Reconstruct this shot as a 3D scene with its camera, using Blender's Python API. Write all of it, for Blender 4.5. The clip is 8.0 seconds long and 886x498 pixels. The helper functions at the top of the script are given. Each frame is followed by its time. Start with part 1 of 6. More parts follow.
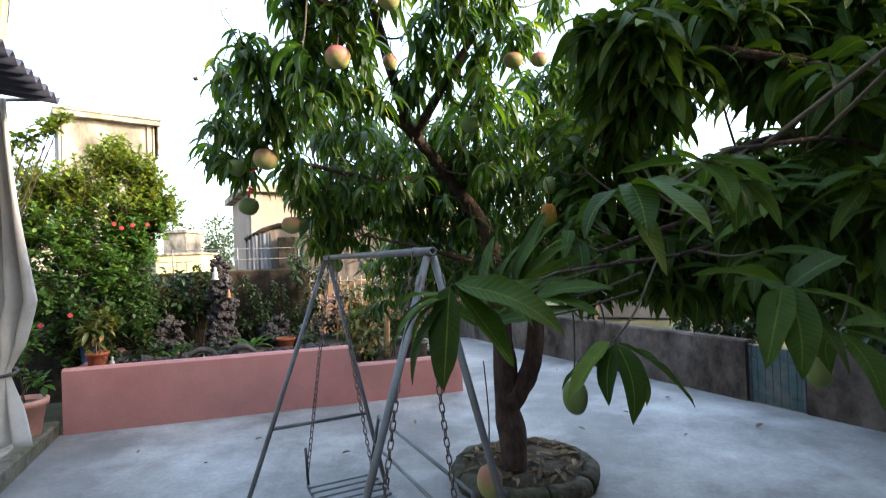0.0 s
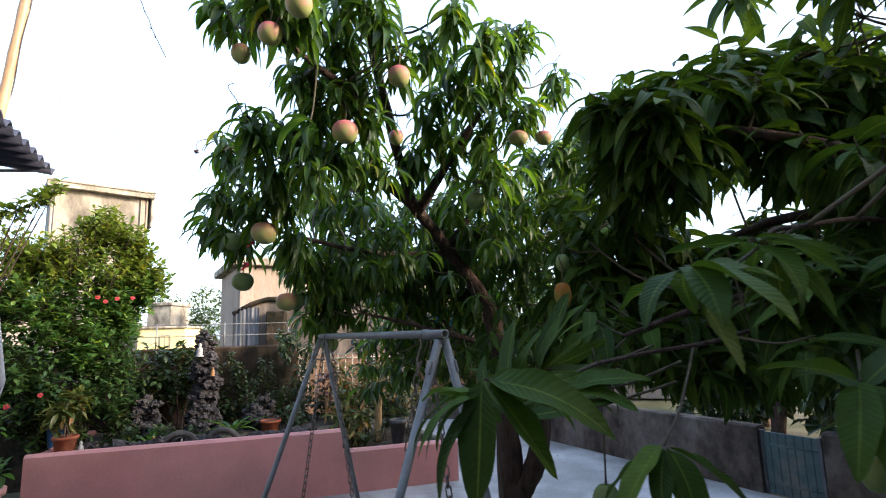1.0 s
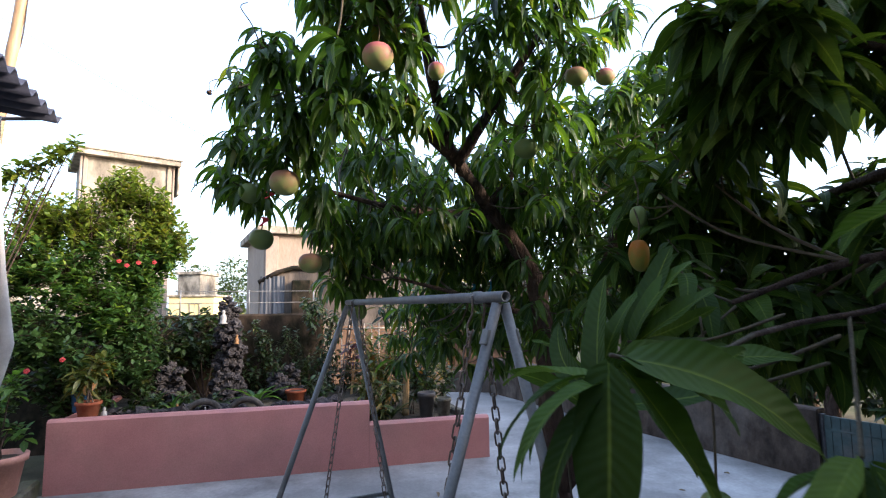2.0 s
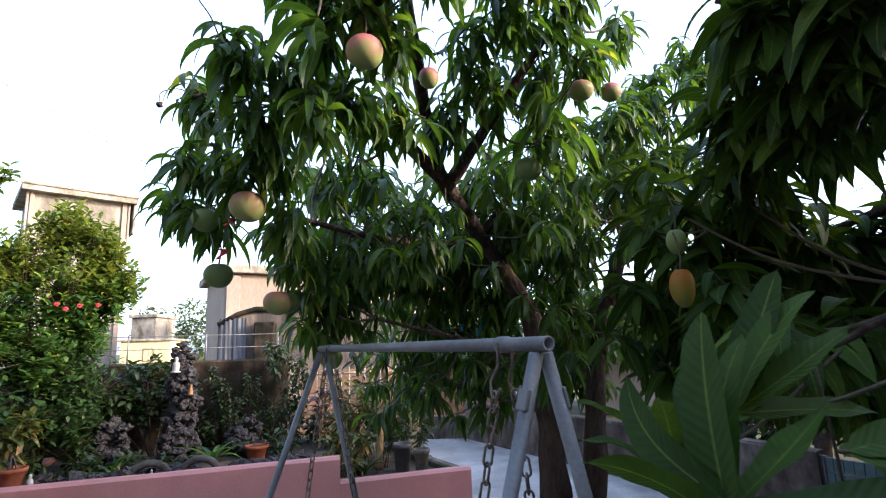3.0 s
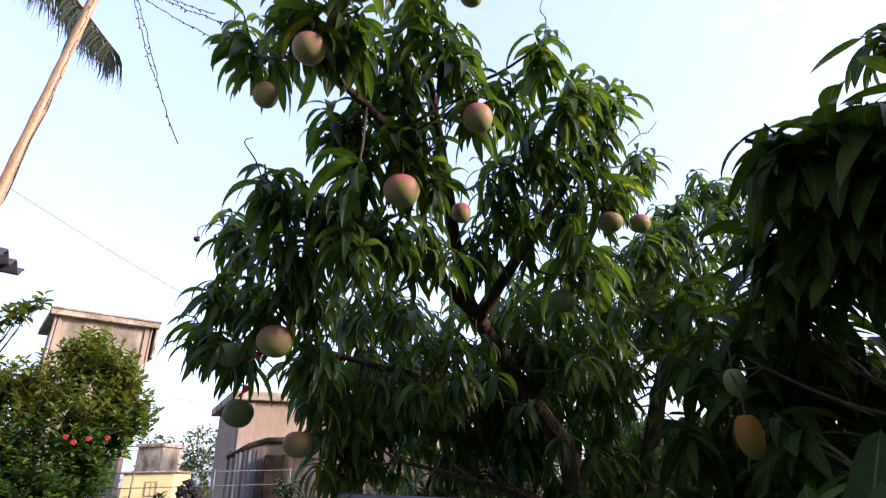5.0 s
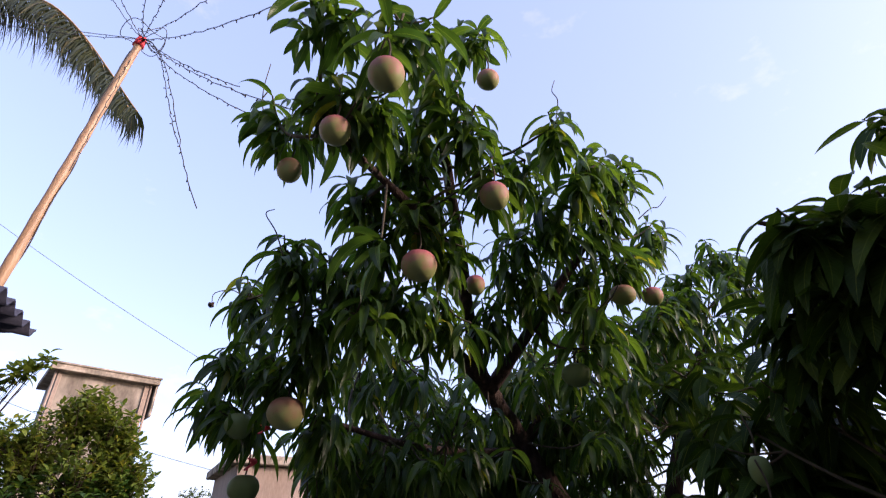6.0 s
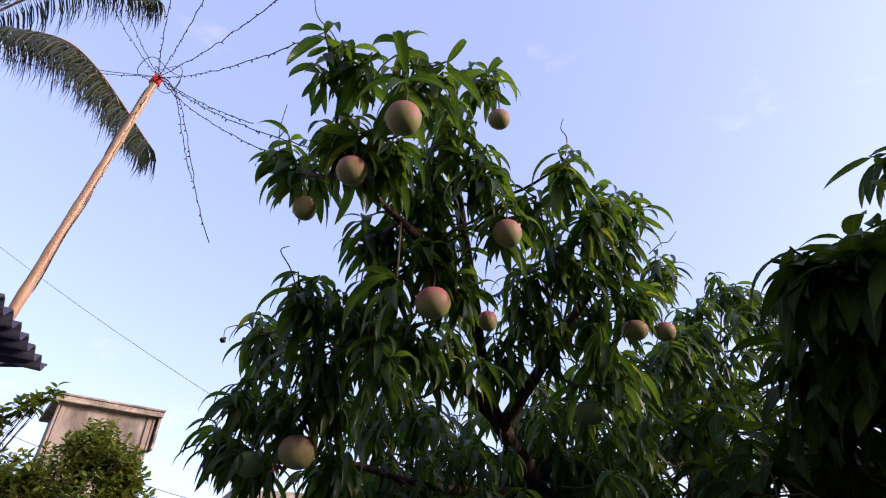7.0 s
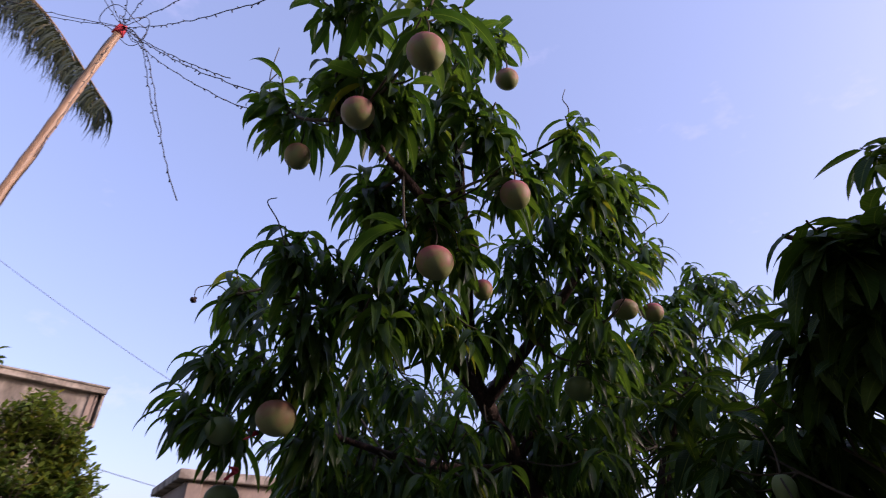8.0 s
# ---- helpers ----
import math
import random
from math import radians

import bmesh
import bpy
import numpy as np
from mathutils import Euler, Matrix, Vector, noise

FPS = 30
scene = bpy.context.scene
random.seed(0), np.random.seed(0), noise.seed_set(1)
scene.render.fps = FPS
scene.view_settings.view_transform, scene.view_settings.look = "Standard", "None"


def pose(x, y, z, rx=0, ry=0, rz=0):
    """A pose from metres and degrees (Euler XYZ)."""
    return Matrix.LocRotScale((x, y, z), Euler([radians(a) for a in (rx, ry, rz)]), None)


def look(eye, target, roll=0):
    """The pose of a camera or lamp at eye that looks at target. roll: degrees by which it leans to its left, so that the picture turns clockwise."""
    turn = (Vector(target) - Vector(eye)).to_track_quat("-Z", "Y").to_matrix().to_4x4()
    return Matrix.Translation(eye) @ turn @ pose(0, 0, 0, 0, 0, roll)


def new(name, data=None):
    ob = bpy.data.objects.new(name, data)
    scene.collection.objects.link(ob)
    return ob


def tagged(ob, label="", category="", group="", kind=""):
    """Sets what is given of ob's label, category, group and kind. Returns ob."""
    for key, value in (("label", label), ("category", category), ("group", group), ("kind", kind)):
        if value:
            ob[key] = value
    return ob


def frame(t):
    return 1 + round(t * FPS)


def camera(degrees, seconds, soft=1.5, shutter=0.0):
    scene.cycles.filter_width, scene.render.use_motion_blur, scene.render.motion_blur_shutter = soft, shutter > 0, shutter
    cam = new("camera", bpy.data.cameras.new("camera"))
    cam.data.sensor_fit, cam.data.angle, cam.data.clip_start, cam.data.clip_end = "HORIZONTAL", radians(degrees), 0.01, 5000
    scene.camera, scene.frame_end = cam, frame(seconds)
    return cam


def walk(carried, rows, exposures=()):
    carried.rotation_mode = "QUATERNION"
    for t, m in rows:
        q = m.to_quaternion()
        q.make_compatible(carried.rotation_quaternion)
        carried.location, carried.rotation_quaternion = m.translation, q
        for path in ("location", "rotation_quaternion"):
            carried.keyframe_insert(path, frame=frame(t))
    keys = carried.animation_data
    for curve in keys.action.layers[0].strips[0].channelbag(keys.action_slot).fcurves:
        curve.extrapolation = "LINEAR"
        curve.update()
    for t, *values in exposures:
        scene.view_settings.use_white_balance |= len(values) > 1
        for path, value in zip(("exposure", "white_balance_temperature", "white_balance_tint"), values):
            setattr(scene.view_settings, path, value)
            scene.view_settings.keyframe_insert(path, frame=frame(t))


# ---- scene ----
cam = camera(80.7, 8.0, 1.1, 0.4)
PATH = [
    (0, (0.009, -0.014, 1.754), (-0.002, 1.986, 1.782), -2.2),
    (0.5, (0.005, 0.022, 1.778), (-0.018, 2.013, 1.964), -1.5),
    (1, (-0.073, 0.121, 1.786), (-0.035, 2.096, 2.096), -1.8),
    (1.5, (-0.144, 0.309, 1.761), (-0.173, 2.299, 1.955), -0.6),
    (1.7, (-0.15, 0.381, 1.754), (-0.214, 2.371, 1.947), -1.0),
    (2.8, (-0.264, 0.824, 1.775), (-0.235, 2.796, 2.11), -0.9),
    (3, (-0.288, 0.87, 1.783), (-0.213, 2.837, 2.138), -1.9),
    (3.5, (-0.324, 0.929, 1.791), (-0.267, 2.878, 2.238), -0.9),
    (4, (-0.329, 0.943, 1.806), (-0.276, 2.855, 2.388), -1.1),
    (4.5, (-0.332, 0.935, 1.824), (-0.293, 2.812, 2.515), -1.7),
    (4.7, (-0.334, 0.93, 1.829), (-0.307, 2.789, 2.567), -1.8),
    (5.8, (-0.374, 0.88, 1.882), (-0.378, 2.634, 2.842), -0.9),
    (6, (-0.379, 0.878, 1.885), (-0.378, 2.609, 2.886), -0.4),
    (6.5, (-0.389, 0.864, 1.895), (-0.386, 2.551, 2.968), -0.2),
    (7, (-0.407, 0.852, 1.899), (-0.425, 2.523, 2.997), -0.1),
    (7.5, (-0.443, 0.893, 1.883), (-0.457, 2.612, 2.905), 1.8),
    (8, (-0.539, 0.997, 1.869), (-0.408, 2.684, 2.935), 0.3),
]
walk(cam, [(t, look(eye, target, roll)) for t, eye, target, roll in PATH],
     exposures=[(0, 3.30, 6850, 10), (0.5, 3.07, 6600, 11), (1.0, 2.86, 6550, 13), (3.0, 2.92, 6250, 18), (4.0, 2.78, 6250, 23), (4.5, 2.51, 6280, 29), (5.2, 2.05, 6430, 30), (6.0, 1.78, 6420, 34), (7.0, 1.57, 6330, 37), (7.5, 1.38, 6280, 39), (8.0, 1.23, 6200, 40)])

# ---- light ----
SUN_DIR = Vector((0.93, -0.25, 0.35)).normalized()
world = bpy.data.worlds.new("world")
scene.world = world
world.use_nodes = True
wn, wl = world.node_tree.nodes, world.node_tree.links
wn.clear()
sky = wn.new("ShaderNodeTexSky")
sky.sky_type = 'NISHITA'
sky.sun_disc = False
sky.sun_elevation = math.asin(SUN_DIR.z)
sky.sun_rotation = math.atan2(SUN_DIR.x, SUN_DIR.y)
sky.air_density, sky.dust_density, sky.ozone_density = 1.0, 2.6, 1.2
# a few thin wisps of cloud
wtc = wn.new("ShaderNodeTexCoord")
wmap = wn.new("ShaderNodeMapping")
wmap.inputs["Scale"].default_value = (3.0, 3.0, 6.0)
wnoise = wn.new("ShaderNodeTexNoise")
wnoise.inputs["Scale"].default_value, wnoise.inputs["Detail"].default_value, wnoise.inputs["Roughness"].default_value = 1.6, 7.0, 0.62
wramp = wn.new("ShaderNodeValToRGB")
wramp.color_ramp.elements[0].position, wramp.color_ramp.elements[0].color = 0.60, (0, 0, 0, 1)
wramp.color_ramp.elements[1].position, wramp.color_ramp.elements[1].color = 0.95, (0.32, 0.32, 0.32, 1)
wmix = wn.new("ShaderNodeMixRGB")
wmix.inputs[2].default_value = (7.5, 6.2, 6.6, 1)
wbg = wn.new("ShaderNodeBackground")
wbg.inputs["Strength"].default_value = 0.15
wout = wn.new("ShaderNodeOutputWorld")
wl.new(wtc.outputs["Generated"], wmap.inputs["Vector"])
wl.new(wmap.outputs["Vector"], wnoise.inputs["Vector"])
wl.new(wnoise.outputs["Fac"], wramp.inputs["Fac"])
wl.new(wramp.outputs["Color"], wmix.inputs[0])
wl.new(sky.outputs["Color"], wmix.inputs[1])
# thin even haze over the whole sky
wveil = wn.new("ShaderNodeMixRGB")
wveil.inputs[0].default_value = 0.5
wveil.inputs[2].default_value = (1.22, 1.66, 2.36, 1)
wl.new(wmix.outputs["Color"], wveil.inputs[1])
wl.new(wveil.outputs["Color"], wbg.inputs["Color"])
wl.new(wbg.outputs["Background"], wout.inputs["Surface"])

sun = new("sun", bpy.data.lights.new("sun", "SUN"))
sun.data.energy, sun.data.angle, sun.data.color = 1.5, radians(12), (1.0, 0.86, 0.68)
sun.matrix_world = look(SUN_DIR * 40, (0, 0, 0))


# ---- materials ----
def surf(name, c1, c2, scale=6.0, rough=0.8, bump=0.15, c3=None, scale3=1.2, amount3=0.6, metal=0.0, stretch=(1, 1, 1), fine=60.0, lo=0.35, hi=0.65):
    """A grained surface: two colours over noise, stains of a third at a larger size, fine relief."""
    m = bpy.data.materials.new(name)
    m.use_nodes = True
    n, l = m.node_tree.nodes, m.node_tree.links
    b = n["Principled BSDF"]
    b.inputs["Roughness"].default_value, b.inputs["Metallic"].default_value = rough, metal
    b.inputs["Specular IOR Level"].default_value = 0.15 if rough >= 0.85 else 0.5
    geo = n.new("ShaderNodeNewGeometry")
    mp = n.new("ShaderNodeMapping")
    mp.inputs["Scale"].default_value = stretch
    l.new(geo.outputs["Position"], mp.inputs["Vector"])

    def noise_at(s, detail=6.0, r=0.6):
        t = n.new("ShaderNodeTexNoise")
        t.inputs["Scale"].default_value, t.inputs["Detail"].default_value, t.inputs["Roughness"].default_value = s, detail, r
        l.new(mp.outputs["Vector"], t.inputs["Vector"])
        return t

    def ramp_of(src, a, z, p, q):
        r = n.new("ShaderNodeValToRGB")
        r.color_ramp.elements[0].position, r.color_ramp.elements[0].color = p, (*a, 1)
        r.color_ramp.elements[1].position, r.color_ramp.elements[1].color = q, (*z, 1)
        l.new(src, r.inputs["Fac"])
        return r
    big = noise_at(scale)
    col = ramp_of(big.outputs["Fac"], c1, c2, lo, hi).outputs["Color"]
    if c3:
        st = noise_at(scale3, 8.0, 0.65)
        k = ramp_of(st.outputs["Fac"], (0, 0, 0), (amount3,) * 3, 0.47, 0.66)
        mx = n.new("ShaderNodeMixRGB")
        l.new(k.outputs["Color"], mx.inputs[0])
        l.new(col, mx.inputs[1])
        mx.inputs[2].default_value = (*c3, 1)
        col = mx.outputs["Color"]
    grain = noise_at(fine, 3.0)
    g = ramp_of(grain.outputs["Fac"], (0.78,) * 3, (1.15,) * 3, 0.3, 0.7)
    mul = n.new("ShaderNodeMixRGB")
    mul.blend_type = 'MULTIPLY'
    mul.inputs[0].default_value = 0.7
    l.new(col, mul.inputs[1])
    l.new(g.outputs["Color"], mul.inputs[2])
    l.new(mul.outputs["Color"], b.inputs["Base Color"])
    if bump:
        bp = n.new("ShaderNodeBump")
        bp.inputs["Strength"].default_value, bp.inputs["Distance"].default_value = bump, 0.02
        add = n.new("ShaderNodeMath")
        add.operation = 'ADD'
        l.new(big.outputs["Fac"], add.inputs[0])
        l.new(grain.outputs["Fac"], add.inputs[1])
        l.new(add.outputs["Value"], bp.inputs["Height"])
        l.new(bp.outputs["Normal"], b.inputs["Normal"])
    return m


def leafy(name, dark, light, odd, rib, rough=0.42, through_light=0.3, odd_share=0.06, vein=0.07, shine=0.42):
    """Leaf skin: each leaf its own green, a paler midrib, fine side veins, some light coming through."""
    m = bpy.data.materials.new(name)
    m.use_nodes = True
    n, l = m.node_tree.nodes, m.node_tree.links
    b, out = n["Principled BSDF"], n["Material Output"]
    b.inputs["Roughness"].default_value, b.inputs["Specular IOR Level"].default_value = rough, shine
    info, geo, uv = n.new("ShaderNodeObjectInfo"), n.new("ShaderNodeNewGeometry"), n.new("ShaderNodeUVMap")
    add, fr = n.new("ShaderNodeMath"), n.new("ShaderNodeMath")
    add.operation, fr.operation = 'ADD', 'FRACT'
    l.new(info.outputs["Random"], add.inputs[0])
    l.new(geo.outputs["Random Per Island"], add.inputs[1])
    l.new(add.outputs["Value"], fr.inputs[0])
    r = n.new("ShaderNodeValToRGB")
    e = r.color_ramp.elements
    e[0].position, e[0].color = 0.0, (*dark, 1)
    e[1].position, e[1].color = 1.0 - odd_share, (*light, 1)
    last = r.color_ramp.elements.new(1.0)
    last.color = (*odd, 1)
    l.new(fr.outputs["Value"], r.inputs["Fac"])
    sep = n.new("ShaderNodeSeparateXYZ")
    l.new(uv.outputs["UV"], sep.inputs["Vector"])
    off, ab, rr = n.new("ShaderNodeMath"), n.new("ShaderNodeMath"), n.new("ShaderNodeValToRGB")
    off.operation, off.inputs[1].default_value, ab.operation = 'SUBTRACT', 0.5, 'ABSOLUTE'
    l.new(sep.outputs["X"], off.inputs[0])
    l.new(off.outputs["Value"], ab.inputs[0])
    l.new(ab.outputs["Value"], rr.inputs["Fac"])
    rr.color_ramp.elements[0].position, rr.color_ramp.elements[0].color = 0.006, (0.75, 0.75, 0.75, 1)
    rr.color_ramp.elements[1].position, rr.color_ramp.elements[1].color = 0.042, (0, 0, 0, 1)
    wave = n.new("ShaderNodeTexWave")
    wave.inputs["Scale"].default_value, wave.inputs["Distortion"].default_value = 5.0, 2.2
    wave.bands_direction = 'Y'
    comb = n.new("ShaderNodeCombineXYZ")
    sl = n.new("ShaderNodeMath")
    sl.operation, sl.inputs[1].default_value = 'MULTIPLY_ADD', -0.22
    l.new(ab.outputs["Value"], sl.inputs[0])
    l.new(sep.outputs["Y"], sl.inputs[2])
    l.new(sl.outputs["Value"], comb.inputs["Y"])
    l.new(comb.outputs["Vector"], wave.inputs["Vector"])
    mx = n.new("ShaderNodeMixRGB")
    l.new(rr.outputs["Color"], mx.inputs[0])
    l.new(r.outputs["Color"], mx.inputs[1])
    mx.inputs[2].default_value = (*rib, 1)
    nz = n.new("ShaderNodeTexNoise")
    nz.inputs["Scale"].default_value = 35.0
    l.new(geo.outputs["Position"], nz.inputs["Vector"])
    nr = n.new("ShaderNodeValToRGB")
    nr.color_ramp.elements[0].color, nr.color_ramp.elements[1].color = (0.72, 0.72, 0.72, 1), (1.2, 1.2, 1.1, 1)
    l.new(nz.outputs["Fac"], nr.inputs["Fac"])
    mu = n.new("ShaderNodeMixRGB")
    mu.blend_type, mu.inputs[0].default_value = 'MULTIPLY', 1.0
    l.new(mx.outputs["Color"], mu.inputs[1])
    l.new(nr.outputs["Color"], mu.inputs[2])
    l.new(mu.outputs["Color"], b.inputs["Base Color"])
    bp = n.new("ShaderNodeBump")
    bp.inputs["Strength"].default_value, bp.inputs["Distance"].default_value = vein, 0.003
    l.new(wave.outputs["Fac"], bp.inputs["Height"])
    l.new(bp.outputs["Normal"], b.inputs["Normal"])
    tr = n.new("ShaderNodeBsdfTranslucent")
    br = n.new("ShaderNodeMixRGB")
    br.blend_type, br.inputs[0].default_value = 'MULTIPLY', 1.0
    br.inputs[2].default_value = (2.2, 2.0, 0.8, 1)
    l.new(mu.outputs["Color"], br.inputs[1])
    l.new(br.outputs["Color"], tr.inputs["Color"])
    ms = n.new("ShaderNodeMixShader")
    ms.inputs[0].default_value = through_light
    l.new(b.outputs["BSDF"], ms.inputs[1])
    l.new(tr.outputs["BSDF"], ms.inputs[2])
    l.new(ms.outputs["Shader"], out.inputs["Surface"])
    return m


def fruit_skin(name, top, bottom, spot):
    """Mango skin: a blush over the shoulders, green below, freckles."""
    m = bpy.data.materials.new(name)
    m.use_nodes = True
    n, l = m.node_tree.nodes, m.node_tree.links
    b = n["Principled BSDF"]
    b.inputs["Roughness"].default_value, b.inputs["Specular IOR Level"].default_value = 0.55, 0.25
    tc, sep, nz = n.new("ShaderNodeTexCoord"), n.new("ShaderNodeSeparateXYZ"), n.new("ShaderNodeTexNoise")
    nz.inputs["Scale"].default_value, nz.inputs["Detail"].default_value = 2.6, 4.0
    l.new(tc.outputs["Generated"], sep.inputs["Vector"])
    l.new(tc.outputs["Generated"], nz.inputs["Vector"])
    ma = n.new("ShaderNodeMath")
    ma.operation, ma.inputs[1].default_value = 'MULTIPLY_ADD', 1.0
    l.new(nz.outputs["Fac"], ma.inputs[0])
    l.new(sep.outputs["Z"], ma.inputs[2])
    r = n.new("ShaderNodeValToRGB")
    r.color_ramp.elements[0].position, r.color_ramp.elements[0].color = 0.75, (*bottom, 1)
    r.color_ramp.elements[1].position, r.color_ramp.elements[1].color = 1.25, (*top, 1)
    half = n.new("ShaderNodeMath")
    half.operation, half.inputs[1].default_value = 'MULTIPLY', 0.8
    l.new(ma.outputs["Value"], half.inputs[0])
    l.new(half.outputs["Value"], r.inputs["Fac"])
    r.color_ramp.elements[0].position, r.color_ramp.elements[1].position = 0.62, 1.0
    sp = n.new("ShaderNodeTexNoise")
    sp.inputs["Scale"].default_value, sp.inputs["Detail"].default_value = 22.0, 3.0
    l.new(tc.outputs["Generated"], sp.inputs["Vector"])
    sr = n.new("ShaderNodeValToRGB")
    sr.color_ramp.elements[0].position, sr.color_ramp.elements[0].color = 0.6, (0, 0, 0, 1)
    sr.color_ramp.elements[1].position, sr.color_ramp.elements[1].color = 0.72, (0.55, 0.55, 0.55, 1)
    l.new(sp.outputs["Fac"], sr.inputs["Fac"])
    mx = n.new("ShaderNodeMixRGB")
    l.new(sr.outputs["Color"], mx.inputs[0])
    l.new(r.outputs["Color"], mx.inputs[1])
    mx.inputs[2].default_value = (*spot, 1)
    l.new(mx.outputs["Color"], b.inputs["Base Color"])
    return m


M_CONCRETE = surf("concrete", (0.130, 0.126, 0.120), (0.205, 0.199, 0.190), 1.6, 0.6, 0.08, (0.40, 0.392, 0.38), 0.55, 0.9, fine=26, lo=0.34, hi=0.66)
M_GROUND = surf("earth", (0.055, 0.05, 0.034), (0.12, 0.11, 0.07), 1.5, 0.95, 0.3, (0.05, 0.07, 0.022), 0.3, 0.8)
M_PINK = surf("pink_paint", (0.33, 0.137, 0.126), (0.385, 0.165, 0.15), 3.0, 0.62, 0.06, (0.25, 0.135, 0.112), 1.1, 0.5, fine=90)
M_SOIL = surf("soil", (0.03, 0.025, 0.02), (0.09, 0.075, 0.055), 14, 0.95, 0.6, (0.13, 0.11, 0.08), 5, 0.6)
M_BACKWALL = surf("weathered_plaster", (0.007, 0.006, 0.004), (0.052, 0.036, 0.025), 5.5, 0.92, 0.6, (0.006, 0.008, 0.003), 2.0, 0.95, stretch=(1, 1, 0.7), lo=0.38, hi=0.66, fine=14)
M_SIDEWALL = surf("grey_plaster", (0.028, 0.021, 0.017), (0.088, 0.066, 0.052), 5.0, 0.92, 0.5, (0.17, 0.145, 0.125), 1.5, 0.55, stretch=(1, 1, 0.7), fine=18)
M_HOUSE = surf("cream_plaster", (0.23, 0.185, 0.152), (0.28, 0.228, 0.188), 1.5, 0.85, 0.08, (0.18, 0.14, 0.105), 0.7, 0.65, stretch=(1, 1, 0.35), fine=25)
M_MOULD = surf("mouldy_plaster", (0.05, 0.042, 0.036), (0.20, 0.155, 0.12), 3.2, 0.9, 0.2, (0.04, 0.038, 0.036), 0.9, 0.8, stretch=(1.4, 1.4, 0.3))
M_TOWER = surf("stained_plaster", (0.215, 0.193, 0.160), (0.32, 0.288, 0.240), 1.6, 0.88, 0.12, (0.060, 0.052, 0.042), 0.9, 0.92, stretch=(1, 1, 0.45), fine=14)
M_SLAB = surf("weathered_concrete", (0.17, 0.145, 0.115), (0.38, 0.34, 0.28), 3.5, 0.9, 0.3, (0.065, 0.060, 0.045), 1.8, 0.8, fine=18)
M_STEEL = surf("painted_steel", (0.122, 0.133, 0.140), (0.175, 0.188, 0.195), 9, 0.5, 0.04, (0.10, 0.085, 0.08), 6, 0.4, metal=0.15, fine=120)
M_CHAIN = surf("rusty_chain", (0.10, 0.075, 0.06), (0.20, 0.17, 0.15), 30, 0.55, 0.2, metal=0.6)
M_DARKSTEEL = surf("dark_steel", (0.05, 0.052, 0.055), (0.10, 0.10, 0.105), 12, 0.5, 0.1, metal=0.5)
M_BARK = surf("mango_bark", (0.032, 0.02, 0.016), (0.075, 0.05, 0.04), 22, 0.9, 0.9, (0.12, 0.095, 0.075), 5, 0.5, stretch=(1, 1, 0.35))
M_TWIG = surf("green_brown_twig", (0.04, 0.032, 0.018), (0.08, 0.065, 0.035), 20, 0.8, 0.3)
M_PALEBARK = surf("pale_bark", (0.22, 0.14, 0.065), (0.38, 0.25, 0.12), 15, 0.85, 0.5, stretch=(1, 1, 0.3))
M_BAMBOO = surf("bamboo", (0.27, 0.165, 0.085), (0.40, 0.26, 0.14), 8, 0.5, 0.12, (0.22, 0.13, 0.07), 5, 0.6, stretch=(1, 1, 0.2))
M_ROOF = surf("roof_sheet", (0.018, 0.02, 0.038), (0.045, 0.05, 0.08), 4, 0.75, 0.2, (0.03, 0.03, 0.035), 1.5, 0.7)
M_CLOTH = surf("grey_white_cloth", (0.46, 0.45, 0.435), (0.54, 0.53, 0.51), 6, 0.95, 0.15, (0.28, 0.27, 0.255), 2, 0.5, fine=200)
M_TERRA = surf("terracotta", (0.17, 0.045, 0.022), (0.23, 0.07, 0.036), 10, 0.85, 0.15, (0.25, 0.11, 0.07), 6, 0.5)
M_PINKPOT = surf("pink_pot_paint", (0.34, 0.16, 0.12), (0.40, 0.195, 0.15), 8, 0.7, 0.08, (0.45, 0.24, 0.18), 4, 0.5)
M_DARKPOT = surf("dark_pot", (0.03, 0.03, 0.032), (0.075, 0.065, 0.06), 10, 0.7, 0.15)
M_BLUE = surf("blue_plastic", (0.03, 0.10, 0.24), (0.045, 0.14, 0.32), 10, 0.5, 0.05)
M_CYAN = surf("bright_blue_plastic", (0.03, 0.30, 0.55), (0.06, 0.42, 0.70), 12, 0.4, 0.05)
M_ROCK = surf("dark_rock", (0.016, 0.015, 0.017), (0.055, 0.050, 0.052), 14, 0.95, 1.0, (0.095, 0.087, 0.085), 11, 0.45)
M_RING = surf("mossy_cement", (0.06, 0.056, 0.042), (0.16, 0.148, 0.12), 8, 0.95, 0.6, (0.06, 0.075, 0.03), 4, 0.7)
M_RIM = surf("old_mossy_cement", (0.035, 0.032, 0.024), (0.105, 0.095, 0.075), 9, 0.95, 0.9, (0.05, 0.06, 0.025), 4, 0.7, fine=22)
M_RUBBER = surf("old_tyre", (0.035, 0.032, 0.03), (0.09, 0.08, 0.07), 12, 0.9, 0.4)
M_WHITE = surf("white_glaze", (0.22, 0.21, 0.2), (0.28, 0.27, 0.255), 12, 0.5, 0.05)
M_OCHRE = surf("ochre_paint", (0.17, 0.075, 0.02), (0.22, 0.105, 0.03), 14, 0.6, 0.1)
M_RED = surf("red_cloth", (0.50, 0.03, 0.04), (0.62, 0.05, 0.06), 14, 0.8, 0.1)
M_GATE = surf("green_grey_paint", (0.016, 0.036, 0.036), (0.032, 0.062, 0.062), 9, 0.6, 0.1, (0.12, 0.09, 0.07), 4, 0.5)
